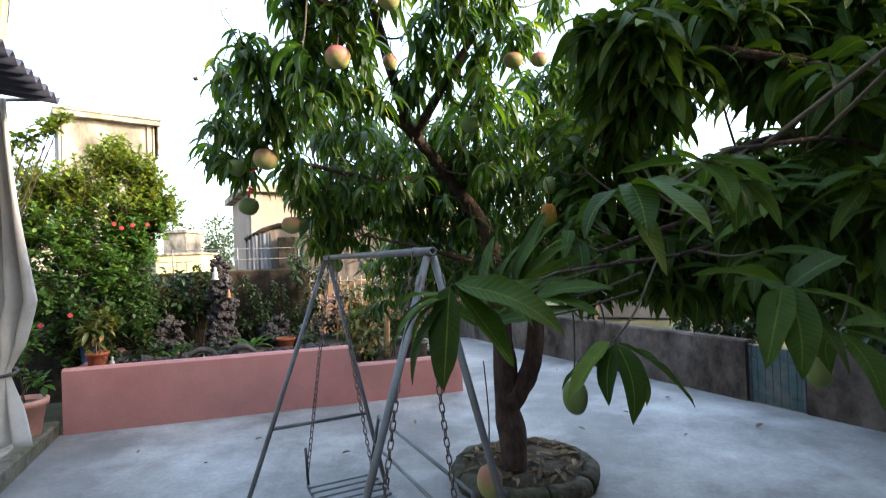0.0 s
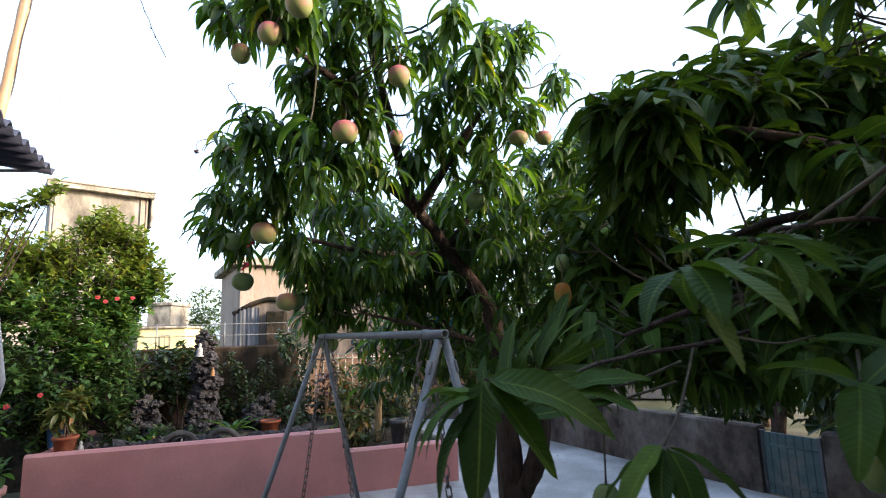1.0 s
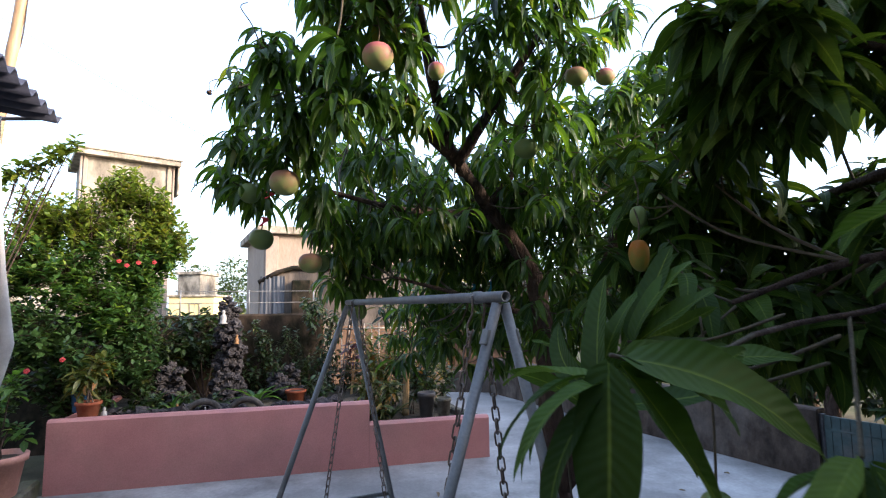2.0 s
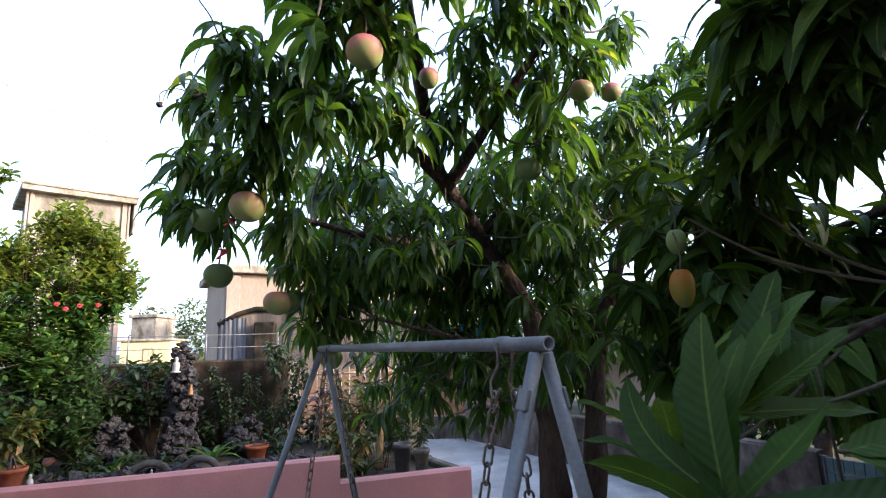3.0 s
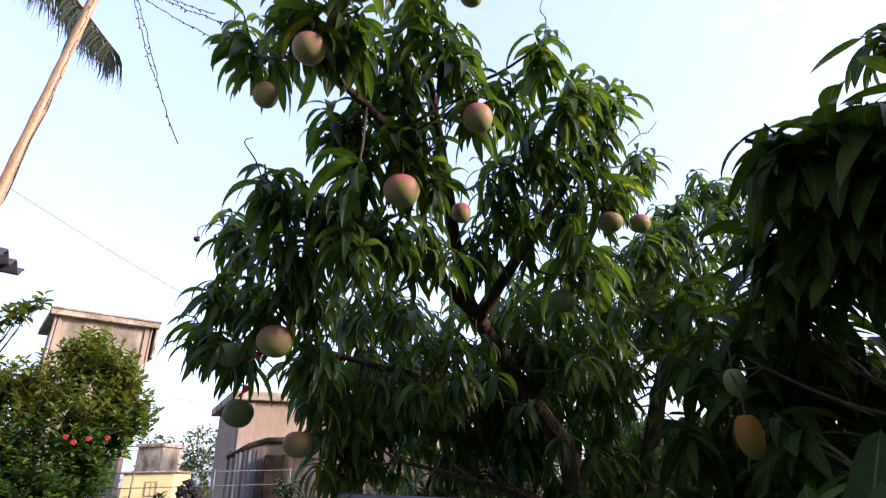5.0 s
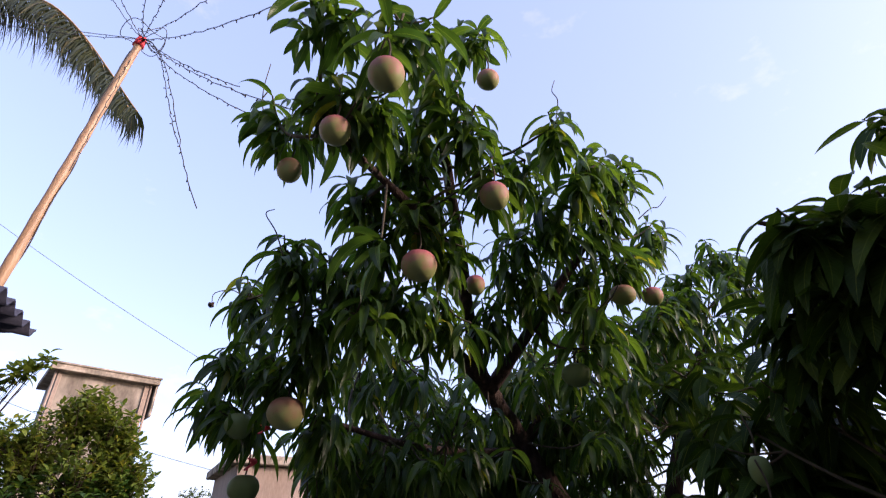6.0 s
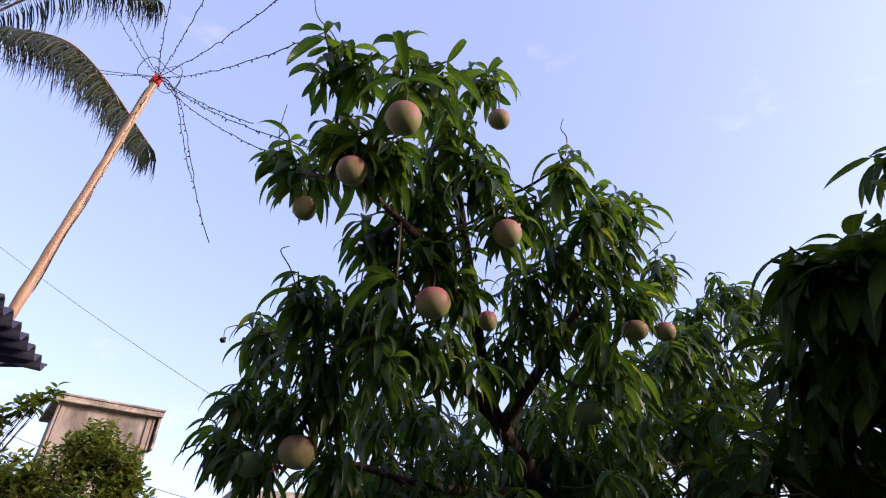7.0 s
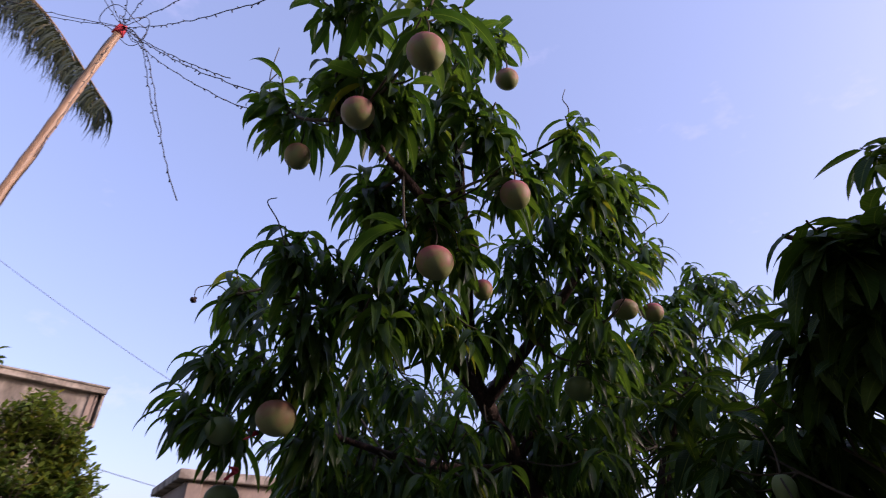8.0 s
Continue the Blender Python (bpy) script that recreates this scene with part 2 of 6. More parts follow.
M_YELLOW = surf("yellow_wash", (0.50, 0.41, 0.20), (0.58, 0.48, 0.25), 1.5, 0.85, 0.05)
M_BRICKRED = surf("brick_wash", (0.14, 0.075, 0.045), (0.26, 0.155, 0.095), 5, 0.9, 0.3, (0.05, 0.035, 0.025), 2.5, 0.8)
M_GLASS = surf("window_dark", (0.02, 0.022, 0.025), (0.04, 0.045, 0.05), 3, 0.15, 0.0)
M_WIRE = surf("dark_wire", (0.025, 0.022, 0.02), (0.05, 0.042, 0.035), 20, 0.7, 0.0)
M_PETAL = surf("red_petal", (0.20, 0.001, 0.004), (0.27, 0.002, 0.007), 30, 0.6, 0.1)
M_LITTER = leafy("dry_leaves", (0.07, 0.045, 0.025), (0.18, 0.12, 0.07), (0.3, 0.22, 0.12), (0.2, 0.15, 0.09), 0.8, 0.1)

L_MANGO = leafy("mango_leaf", (0.016, 0.048, 0.011), (0.058, 0.122, 0.018), (0.17, 0.19, 0.022), (0.10, 0.16, 0.036), 0.40, 0.48, 0.03)
L_NEAR = leafy("broad_mango_leaf", (0.019, 0.046, 0.009), (0.044, 0.090, 0.014), (0.080, 0.130, 0.020), (0.13, 0.19, 0.038), 0.55, 0.24, vein=0.28, shine=0.14)
L_BUSH = leafy("bush_leaf", (0.018, 0.058, 0.017), (0.076, 0.158, 0.038), (0.13, 0.19, 0.04), (0.10, 0.20, 0.06), 0.45, 0.42, 0.08)
L_YOUNG = leafy("young_bush_leaf", (0.050, 0.090, 0.015), (0.140, 0.190, 0.030), (0.27, 0.24, 0.04), (0.16, 0.24, 0.06), 0.45, 0.34, 0.10)
# Darker copy of the bush leaf: shade put into the colour.
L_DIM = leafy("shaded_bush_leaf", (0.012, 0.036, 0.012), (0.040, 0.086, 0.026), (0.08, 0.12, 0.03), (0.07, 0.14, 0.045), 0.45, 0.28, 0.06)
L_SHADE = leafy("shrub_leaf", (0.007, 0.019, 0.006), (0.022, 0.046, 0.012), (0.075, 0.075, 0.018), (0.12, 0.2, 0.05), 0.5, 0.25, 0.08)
L_CROTON = leafy("croton_leaf", (0.03, 0.055, 0.012), (0.10, 0.105, 0.02), (0.24, 0.085, 0.02), (0.2, 0.16, 0.04), 0.45, 0.25, 0.15)
L_PURPLE = leafy("purple_leaf", (0.03, 0.012, 0.018), (0.07, 0.02, 0.035), (0.05, 0.06, 0.03), (0.12, 0.04, 0.05), 0.45, 0.2)
L_PALM = leafy("palm_leaflet", (0.018, 0.028, 0.012), (0.05, 0.06, 0.025), (0.14, 0.115, 0.05), (0.12, 0.13, 0.05), 0.5, 0.2)
L_FAR = leafy("far_leaf", (0.03, 0.055, 0.018), (0.065, 0.095, 0.03), (0.12, 0.12, 0.04), (0.065, 0.095, 0.03), 0.6, 0.2)

F_BLUSH = fruit_skin("blushing_mango", (0.41, 0.122, 0.135), (0.225, 0.250, 0.085), (0.27, 0.12, 0.07))
F_GREEN = fruit_skin("green_mango", (0.15, 0.20, 0.07), (0.12, 0.18, 0.055), (0.13, 0.15, 0.06))
F_HALF = fruit_skin("half_ripe_mango", (0.32, 0.16, 0.10), (0.235, 0.265, 0.09), (0.20, 0.13, 0.06))
F_YELLOW = fruit_skin("ripe_yellow_mango", (0.27, 0.098, 0.008), (0.13, 0.135, 0.02), (0.30, 0.17, 0.05))


# ---- building helpers ----
ORIGIN = {}


def mesh_of(name, verts, faces, material, smooth=True, uvs=None):
    me = bpy.data.meshes.new(name)
    me.from_pydata([tuple(v) for v in verts], [], [tuple(q) for q in faces])
    if uvs is not None:
        layer = me.uv_layers.new(name="UVMap")
        idx = np.empty(len(me.loops), dtype=np.int32)
        me.loops.foreach_get("vertex_index", idx)
        layer.data.foreach_set("uv", np.asarray(uvs, dtype=np.float32)[idx].ravel())
    me.materials.append(material)
    me.polygons.foreach_set("use_smooth", [smooth] * len(me.polygons))
    me.update()
    return me


def thing(name, label, category, at=(0, 0, 0), group="", kind=""):
    ob = new(name)
    ob.empty_display_size = 0.1
    ob.location = at
    ORIGIN[ob.name] = Vector(at)
    return tagged(ob, label, category, group, kind)


def part(name, geom, material, parent, label="", smooth=True, kind=""):
    """One mesh, given in world places, under a thing or under a part."""
    o = ORIGIN[parent.name]
    verts, faces = geom[0], geom[1]
    uvs = geom[2] if len(geom) > 2 else None
    v = np.asarray(verts, dtype=float) - np.array(o)
    ob = new(name, mesh_of(name, v, faces, material, smooth, uvs))
    ob.parent = parent
    ORIGIN[ob.name] = o
    return tagged(ob, label, kind=kind)


def solid(name, geom, material, label, category, kind="structure", smooth=False):
    """A one-piece thing at its own base."""
    v = np.asarray(geom[0], dtype=float)
    o = np.array([(v[:, 0].min() + v[:, 0].max()) / 2, (v[:, 1].min() + v[:, 1].max()) / 2, v[:, 2].min()])
    ob = new(name, mesh_of(name, v - o, geom[1], material, smooth, geom[2] if len(geom) > 2 else None))
    ob.location = o
    ORIGIN[ob.name] = Vector(o)
    return tagged(ob, label, category, kind=kind)


def join(*geoms):
    vs, fs, n = [], [], 0
    for g in geoms:
        vs.extend([tuple(v) for v in g[0]])
        fs.extend([tuple(i + n for i in q) for q in g[1]])
        n = len(vs)
    return vs, fs


def moved(geom, m):
    return ([tuple(m @ Vector(v)) for v in geom[0]], geom[1]) + tuple(geom[2:])


def box(sx, sy, sz, bevel=0.01, m=None, segments=2):
    """A box that stands on z = 0, centred in x and y, with rounded edges."""
    bm = bmesh.new()
    bmesh.ops.create_cube(bm, size=1.0, matrix=Matrix.Translation((0, 0, sz / 2)) @ Matrix.Diagonal((sx, sy, sz, 1)))
    if bevel:
        bmesh.ops.bevel(bm, geom=bm.edges[:], offset=bevel, segments=segments, profile=0.5, affect='EDGES')
    bm.verts.ensure_lookup_table()
    vs = [v.co.copy() for v in bm.verts]
    fs = [[v.index for v in q.verts] for q in bm.faces]
    bm.free()
    if m is not None:
        vs = [m @ v for v in vs]
    return vs, fs


def run(a, b, thick, z0, z1, bevel=0.015, side=0.0, wobble=0.0):
    """A wall's piece from a to b in plan, z0 to z1; side moves it to its left."""
    a, b = Vector((a[0], a[1], 0)), Vector((b[0], b[1], 0))
    d = b - a
    n = max(2, int(d.length / 0.25)) if wobble else 2
    u = d.normalized()
    w = Vector((-u.y, u.x, 0))
    prof = [(-thick / 2, z0), (thick / 2, z0), (thick / 2, z1 - bevel), (thick / 2 - bevel, z1), (-thick / 2 + bevel, z1), (-thick / 2, z1 - bevel)]
    vs, fs = [], []
    for i in range(n):
        c = a + d * i / (n - 1)
        for k, (s, z) in enumerate(prof):
            e = wobble * noise.noise(Vector((c.x * 2.1, c.y * 2.1, k * 3.7))) if wobble else 0
            vs.append(c + w * (s + side + e) + Vector((0, 0, z + (e if k in (2, 3, 4, 5) else 0))))
    for i in range(n - 1):
        for k in range(6):
            p, q = i * 6 + k, i * 6 + (k + 1) % 6
            fs.append((p, q, q + 6, p + 6))
    fs.append(tuple(range(5, -1, -1)))
    fs.append(tuple((n - 1) * 6 + k for k in range(6)))
    return vs, fs


def smooth_line(pts, steps=6):
    """A Catmull-Rom line through the points."""
    p = [Vector(q) for q in pts]
    if len(p) < 3:
        return [p[0].lerp(p[-1], i / steps) for i in range(steps + 1)]
    out = []
    for i in range(len(p) - 1):
        a, b, c, d = p[max(i - 1, 0)], p[i], p[i + 1], p[min(i + 2, len(p) - 1)]
        for k in range(steps):
            t = k / steps
            out.append(0.5 * ((2 * b) + (c - a) * t + (2 * a - 5 * b + 4 * c - d) * t * t + (3 * b - a - 3 * c + d) * t ** 3))
    return out + [p[-1]]


def tube(line, r0, r1, sides=8, rough=0.0, power=1.0):
    """A tapered tube along a line."""
    vs, fs = [], []
    n = len(line)
    d = (line[1] - line[0]).normalized()
    x = d.cross(Vector((0, 0, 1)) if abs(d.z) < 0.95 else Vector((1, 0, 0.1)))
    for i, c in enumerate(line):
        d = (line[min(i + 1, n - 1)] - line[max(i - 1, 0)]).normalized()
        x = (x - d * x.dot(d)).normalized()
        y = x.cross(d).normalized()
        r = r0 + (r1 - r0) * (i / (n - 1)) ** power
        for k in range(sides):
            a = 2 * math.pi * k / sides
            rr = r * (1 + rough * noise.noise(Vector((c.x * 9 + math.cos(a) * 2, c.y * 9 + math.sin(a) * 2, c.z * 5))))
            vs.append(c + (x * math.cos(a) + y * math.sin(a)) * rr)
    for i in range(n - 1):
        for k in range(sides):
            p, q = i * sides + k, i * sides + (k + 1) % sides
            fs.append((p, p + sides, q + sides, q))
    fs.append(tuple(range(sides)))
    fs.append(tuple((n - 1) * sides + k for k in range(sides - 1, -1, -1)))
    return vs, fs


def lathe(profile, at, sides=28, uneven=0.0):
    """Turned about the upright: rows of radius and height."""
    vs, fs = [], []
    for j, (r, z) in enumerate(profile):
        for k in range(sides):
            a = 2 * math.pi * k / sides
            e = 1 + uneven * noise.noise(Vector((math.cos(a) * 2.3, math.sin(a) * 2.3, z * 6 + 1.7)))
            vs.append((at[0] + r * e * math.cos(a), at[1] + r * e * math.sin(a), at[2] + z))
    for j in range(len(profile) - 1):
        for k in range(sides):
            p, q = j * sides + k, j * sides + (k + 1) % sides
            fs.append((p, q, q + sides, p + sides))
    fs.append(tuple(range(sides - 1, -1, -1)))
    fs.append(tuple((len(profile) - 1) * sides + k for k in range(sides)))
    return vs, fs


def stone(rng, c, r, flat=0.8):
    """A rough lump."""
    bm = bmesh.new()
    bmesh.ops.create_icosphere(bm, subdivisions=2, radius=1.0)
    s = rng.random() * 50
    tilt = Euler((rng.random() * 6, rng.random() * 6, rng.random() * 6)).to_matrix()
    vs = []
    for v in bm.verts:
        k = 1 + 0.7 * noise.noise(v.co * 1.5 + Vector((s, s, s))) + 0.55 * noise.noise(v.co * 3.6 + Vector((s, 0, s)))
        p = tilt @ (v.co * k * r)
        vs.append(Vector((c[0] + p.x, c[1] + p.y, c[2] + p.z * flat)))
    bm.verts.ensure_lookup_table()
    fs = [[v.index for v in q.verts] for q in bm.faces]
    bm.free()
    return vs, fs


# ---- leaves ----
def leaf_shape(length, width, rise, droop, fold=0.25, seg=6, curl=0.0, blunt=1.0, tip=0.85):
    """A leaf from the origin along +x: rises by so many degrees, droops along its length, folded at the midrib."""
    vs, uv = [], []
    x = z = 0.0
    for i in range(seg + 1):
        s = i / seg
        a = radians(rise - droop * s ** 0.88)
        if i:
            x += length / seg * math.cos(a)
            z += length / seg * math.sin(a)
        w = width / 2 * max(0.0, math.sin(math.pi * min(1, 0.03 + 0.97 * s) ** (0.82 * blunt))) ** tip
        if i == 0:
            w = width * 0.03
        up = fold * w
        nx, nz = -math.sin(a), math.cos(a)
        wave_y = curl * length * math.sin(s * 3.2)
        vs += [(x + nx * up, -w + wave_y, z + nz * up), (x, wave_y, z), (x + nx * up, w + wave_y, z + nz * up)]
        uv += [(0, s), (0.5, s), (1, s)]
    fs = []
    for i in range(seg):
        for k in (0, 1):
            p = i * 3 + k
            fs.append((p, p + 1, p + 4, p + 3))
    return np.array(vs), fs, np.array(uv)


class Leaves:
    """A set of leaf shapes, rising from steep to hanging."""

    def __init__(self, name, length, width, material, seed, rises=(45, 28, 12, -5, -22, -42, -62), droop=(70, 130), fold=0.3, seg=6, blunt=1.0, tip=0.85):
        rng = random.Random(seed)
        self.material, self.rises, self.shapes, self.meshes, self.name = material, rises, [], {}, name
        for r in rises:
            for k in range(2):
                d = droop[0] + (droop[1] - droop[0]) * (k + rng.random()) / 2
                d = min(d, r + 85)
                self.shapes.append(leaf_shape(length * (0.9 + 0.2 * rng.random()), width * (0.85 + 0.3 * rng.random()), r, d, fold * (0.5 + rng.random()), seg, 0.10 * (rng.random() - 0.5), blunt, tip))

    def pick(self, rng, rise):
        i = min(range(len(self.rises)), key=lambda k: abs(self.rises[k] - rise))
        return 2 * i + (rng.random() < 0.5)

    def cloud(self, items):
        """All the leaves as one mesh's geometry."""
        V, F, U, n = [], [], [], 0
        for i, m in items:
            v, q, u = self.shapes[i]
            a = np.array(m)
            V.append(v @ a[:3, :3].T + a[:3, 3])
            F.extend([tuple(k + n for k in face) for face in q])
            U.append(u)
            n += len(v)
        return np.concatenate(V), F, np.concatenate(U)

    def single(self, i, m, parent):
        """One leaf as an object of its own, on a shared mesh."""
        if i not in self.meshes:
            v, q, u = self.shapes[i]
            self.meshes[i] = mesh_of("leaf", v, q, self.material, True, u)
        ob = new("leaf", self.meshes[i])
        ob.parent = parent
        ob.matrix_basis = Matrix.Translation(-ORIGIN[parent.name]) @ m
        return ob


def whorl(kind, rng, c, n, size=1.0, axis=(0, 0, 1), rise=(-45, 50), stem=0.10):
    """Leaves round a twig's end: the young ones steep, the old ones hanging."""
    out = []
    ax = Vector(axis).normalized()
    a0 = rng.random() * 6.28
    for k in range(n):
        f = (k + 0.5) / n
        r = rise[0] + (rise[1] - rise[0]) * f + rng.uniform(-14, 14)
        ang = a0 + k * 2.4 + rng.uniform(-0.3, 0.3)
        base = Vector(c) - ax * stem * (1 - f)
        out_dir = Vector((math.cos(ang), math.sin(ang), 0))
        r += 8 * out_dir.dot(Vector((ax.x, ax.y, 0)))
        m = Matrix.Translation(base) @ Matrix.Rotation(ang, 4, 'Z') @ Matrix.Rotation(rng.uniform(-0.45, 0.45), 4, 'X') @ Matrix.Scale(size * rng.uniform(0.7, 1.15), 4)
        out.append((kind.pick(rng, r), m))
    return out


def tree(name, label, category, base, kind, stems, lobes, ends, seed, near, wood, leaf_n=(9, 13), size=1.0, spread_from=None, twig_r=0.006, rise=(-60, 28), clear=()):
    """A tree: stems are (part name, points, radii); whorls fill the lobes and sit at the given ends; each whorl hangs on a twig from the nearest limb."""
    rng = random.Random(seed)
    root = thing(name, label, category, base)
    limbs = []
    for pname, pts, r0, r1 in stems:
        line = smooth_line(pts, 7)
        limbs += line[2:]
        part(pname, tube(line, r0, r1, 10 if r0 > 0.04 else 7, 0.35 if r0 > 0.04 else 0.2), wood, root)
    mid = Vector(spread_from)
    spots = []
    own = {tuple(Vector(e[:3])): (e[4], e[5]) for e in ends if len(e) > 5}
    twigs = []

    def from_limb(p):
        return min(limbs, key=lambda q: (q - p).length + max(0, q.z - p.z) * 0.4)
    for e in ends:
        p = Vector(e[:3])
        spots.append((p, e[3] if len(e) > 3 else 1.0, from_limb(p)))
    for x, y, z, r, count in lobes:
        c = Vector((x, y, z))
        q = from_limb(c)
        sway = Vector((rng.uniform(-.06, .06), rng.uniform(-.06, .06), -0.05))
        bough = smooth_line([q, q.lerp(c, 0.5) + sway, c], 5)
        if (c - q).length > 0.08:
            twigs.append(tube(bough, twig_r * 1.2, twig_r * 0.8, 6, 0.2))
        got, tries = 0, 0
        while got < count and tries < 900:
            tries += 1
            d = Vector((rng.gauss(0, 1), rng.gauss(0, 1), rng.gauss(0, 0.9)))
            p = c + d.normalized() * r * (0.45 + 0.6 * rng.random())
            if all((p - s[0]).length > 0.07 for s in spots):
                spots.append((p, rng.uniform(0.8, 1.1), bough[-1 - rng.randrange(3)]))
                got += 1
    leaves = []
    for p, s, q in spots:
        d = p - q
        bend = q + d * 0.55 + Vector((0, 0, -0.10 * d.length))
        twigs.append(tube(smooth_line([q, bend, p], 4), twig_r * 0.8, twig_r * 0.5, 5))
        ax = (p - bend).normalized() * 0.6 + (p - mid).normalized() * 0.4 + Vector((0, 0, 0.5))
        leaves += whorl(kind, rng, p, rng.randint(*leaf_n), size * s, ax, own.get(tuple(p), rise))

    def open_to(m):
        """Whether the leaf keeps the hanging fruit in the open towards the camera."""
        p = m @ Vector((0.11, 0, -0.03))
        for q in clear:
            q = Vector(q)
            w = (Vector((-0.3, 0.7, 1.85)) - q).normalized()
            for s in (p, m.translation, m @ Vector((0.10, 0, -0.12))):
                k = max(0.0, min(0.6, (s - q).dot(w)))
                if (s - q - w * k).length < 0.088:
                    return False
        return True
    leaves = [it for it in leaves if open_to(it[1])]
    part("branchwork", join(*twigs), M_TWIG, root, kind="stuff")
    leaves.sort(key=lambda it: (it[1].translation - Vector(near)).length)
    for i, m in leaves[:300]:
        kind.single(i, m, root)
    if len(leaves) > 300:
        part("foliage", kind.cloud(leaves[300:]), kind.material, root, kind="stuff")
    return root


# ---- the yard: ground, walls, planting bed ----
ground = solid("ground", ([(-900, -900, -0.03), (900, -900, -0.03), (900, 900, -0.03), (-900, 900, -0.03)], [(0, 1, 2, 3)]), M_GROUND, "bare brown earth with weeds reaching the horizon", "ground")

W0, W1 = Vector((-4.143, 5.544, 0)), Vector((0.16, 6.758, 0))      # foot of the pink wall
WU = (W1 - W0).normalized()
WN = Vector((-WU.y, WU.x, 0))
WK = W0 + WU * ((Vector((-1.17, 6.38, 0)) - W0).dot(WU))           # where its top steps down


def bed_at(along, back, z=0.0):
    """A place in the bed: metres along the pink wall and behind its face."""
    p = W0 + WU * along + WN * back
    return Vector((p.x, p.y, z))


floor_pts = [(-4.6, 5.6), (-2.6, -4.0), (8.5, -4.0), (4.05, 4.6), (0.25, 11.5), (-0.9, 11.5), (-0.9, 6.6), (-4.2, 5.55)]
floor = solid("pavement", ([(x, y, z) for z in (-0.06, 0.0) for x, y in floor_pts],
                           [tuple(range(8, 16)), tuple(range(7, -1, -1))] + [(i, (i + 1) % 8, 8 + (i + 1) % 8, 8 + i) for i in range(8)]),
              M_CONCRETE, "grey cement yard floor with pale worn patches", "yard floor")

LEN = (W1 - W0).length
LK = (WK - W0).length
solid("wall_bed_high", run(W0 + WN * 0.06, WK + WN * 0.06, 0.12, -0.02, 0.70, 0.025, 0, 0.006), M_PINK, "pink painted low wall holding the planting bed", "low wall", smooth=False)
solid("wall_bed_low", run(WK + WN * 0.063 + WU * 0.002, W1 + WN * 0.063, 0.12, -0.02, 0.47, 0.025, 0, 0.006), M_PINK, "lower stretch of pink painted bed wall", "low wall", smooth=False)
solid("trim_cap", run(WK + WN * 0.145 + WU * 0.02, W1 + WN * 0.145 - WU * 0.02, 0.05, 0.30, 0.455, 0.01, 0, 0.008), M_RING, "mossy cement lining inside the bed wall", "bed edge")
solid("wall_bed_end", run(W0 + WN * 0.12 + WU * 0.06, W0 + WN * 1.7 + WU * 0.06, 0.12, -0.02, 0.66, 0.02), M_PINK, "pink painted end of the planting bed", "low wall")
solid("wall_bed_side", run(W1 + WN * 0.125 - WU * 0.06, W1 + WN * 2.1 - WU * 0.55, 0.12, -0.02, 0.44, 0.02, 0, 0.01), M_RING, "mossy cement edge of the planting bed", "bed edge")


def soil_sheet(a0, a1, b0, b1, z, bumpy, seed):
    n, k = 36, 16
    vs, fs = [], []
    for i in range(n + 1):
        for j in range(k + 1):
            p = bed_at(a0 + (a1 - a0) * i / n, b0 + (b1 - b0) * j / k)
            e = noise.noise(Vector((p.x * 3 + seed, p.y * 3, 0))) * bumpy + noise.noise(Vector((p.x * 9 + seed, p.y * 9, 2))) * bumpy * 0.5
            vs.append((p.x, p.y, z + e))
    for i in range(n):
        for j in range(k):
            p = i * (k + 1) + j
            fs.append((p, p + k + 1, p + k + 2, p + 1))
    return vs, fs


solid("bed_soil", soil_sheet(0.1, LK, 0.1, 1.75, 0.62, 0.035, 3), M_SOIL, "dark damp earth in the raised planting bed", "soil", smooth=True)
solid("bed_soil", soil_sheet(LK, LEN - 0.1, 0.1, 2.0, 0.37, 0.03, 8), M_SOIL, "dark earth in the lower planting bed", "soil", smooth=True)

B0, B1 = bed_at(-3.2, 1.86), bed_at(2.62, 1.86)
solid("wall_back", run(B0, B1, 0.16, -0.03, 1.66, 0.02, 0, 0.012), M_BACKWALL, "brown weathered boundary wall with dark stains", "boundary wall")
# the long low wall on the yard's other side, with a gap for the gate
R0, R1 = Vector((5.35, 2.2, 0)), Vector((0.42, 11.15, 0))
RU = (R1 - R0).normalized()
RN = Vector((RU.y, -RU.x, 0))
GA = (Vector((3.62, 5.33, 0)) - R0).dot(RU)
GB = (Vector((3.29, 5.86, 0)) - R0).dot(RU)
solid("wall_side", run(R0 + RN * 0.08, R0 + RU * GA + RN * 0.08, 0.16, -0.03, 0.70, 0.02, 0, 0.012), M_SIDEWALL, "low grey-brown stained boundary wall", "boundary wall")
solid("wall_side", run(R0 + RU * GB + RN * 0.08, R1 + RN * 0.08, 0.16, -0.03, 0.68, 0.02, 0, 0.012), M_SIDEWALL, "low grey-brown stained boundary wall running to the far end", "boundary wall")
solid("wall_far", run((0.5, 11.25), (-1.4, 11.45), 0.16, -0.03, 0.42, 0.02, 0, 0.012), M_SIDEWALL, "low grey wall at the far end of the yard", "boundary wall")
# Unseen tall wall, added to keep sky light off the leaves.
solid("wall_rear", run((-1.2, -1.5), (8.0, -1.5), 0.2, -0.03, 6.6, 0.02), M_SIDEWALL, "tall unseen plastered wall added to block sky light", "house wall")
# Added out of view: keeps the low sun off the yard, not the crown.
solid("wall_neighbour", run((7.9, -1.4), (7.9, 5.6), 0.2, -0.03, 5.0, 0.02), M_SIDEWALL, "unseen plain wall added to block the low sun", "house wall")
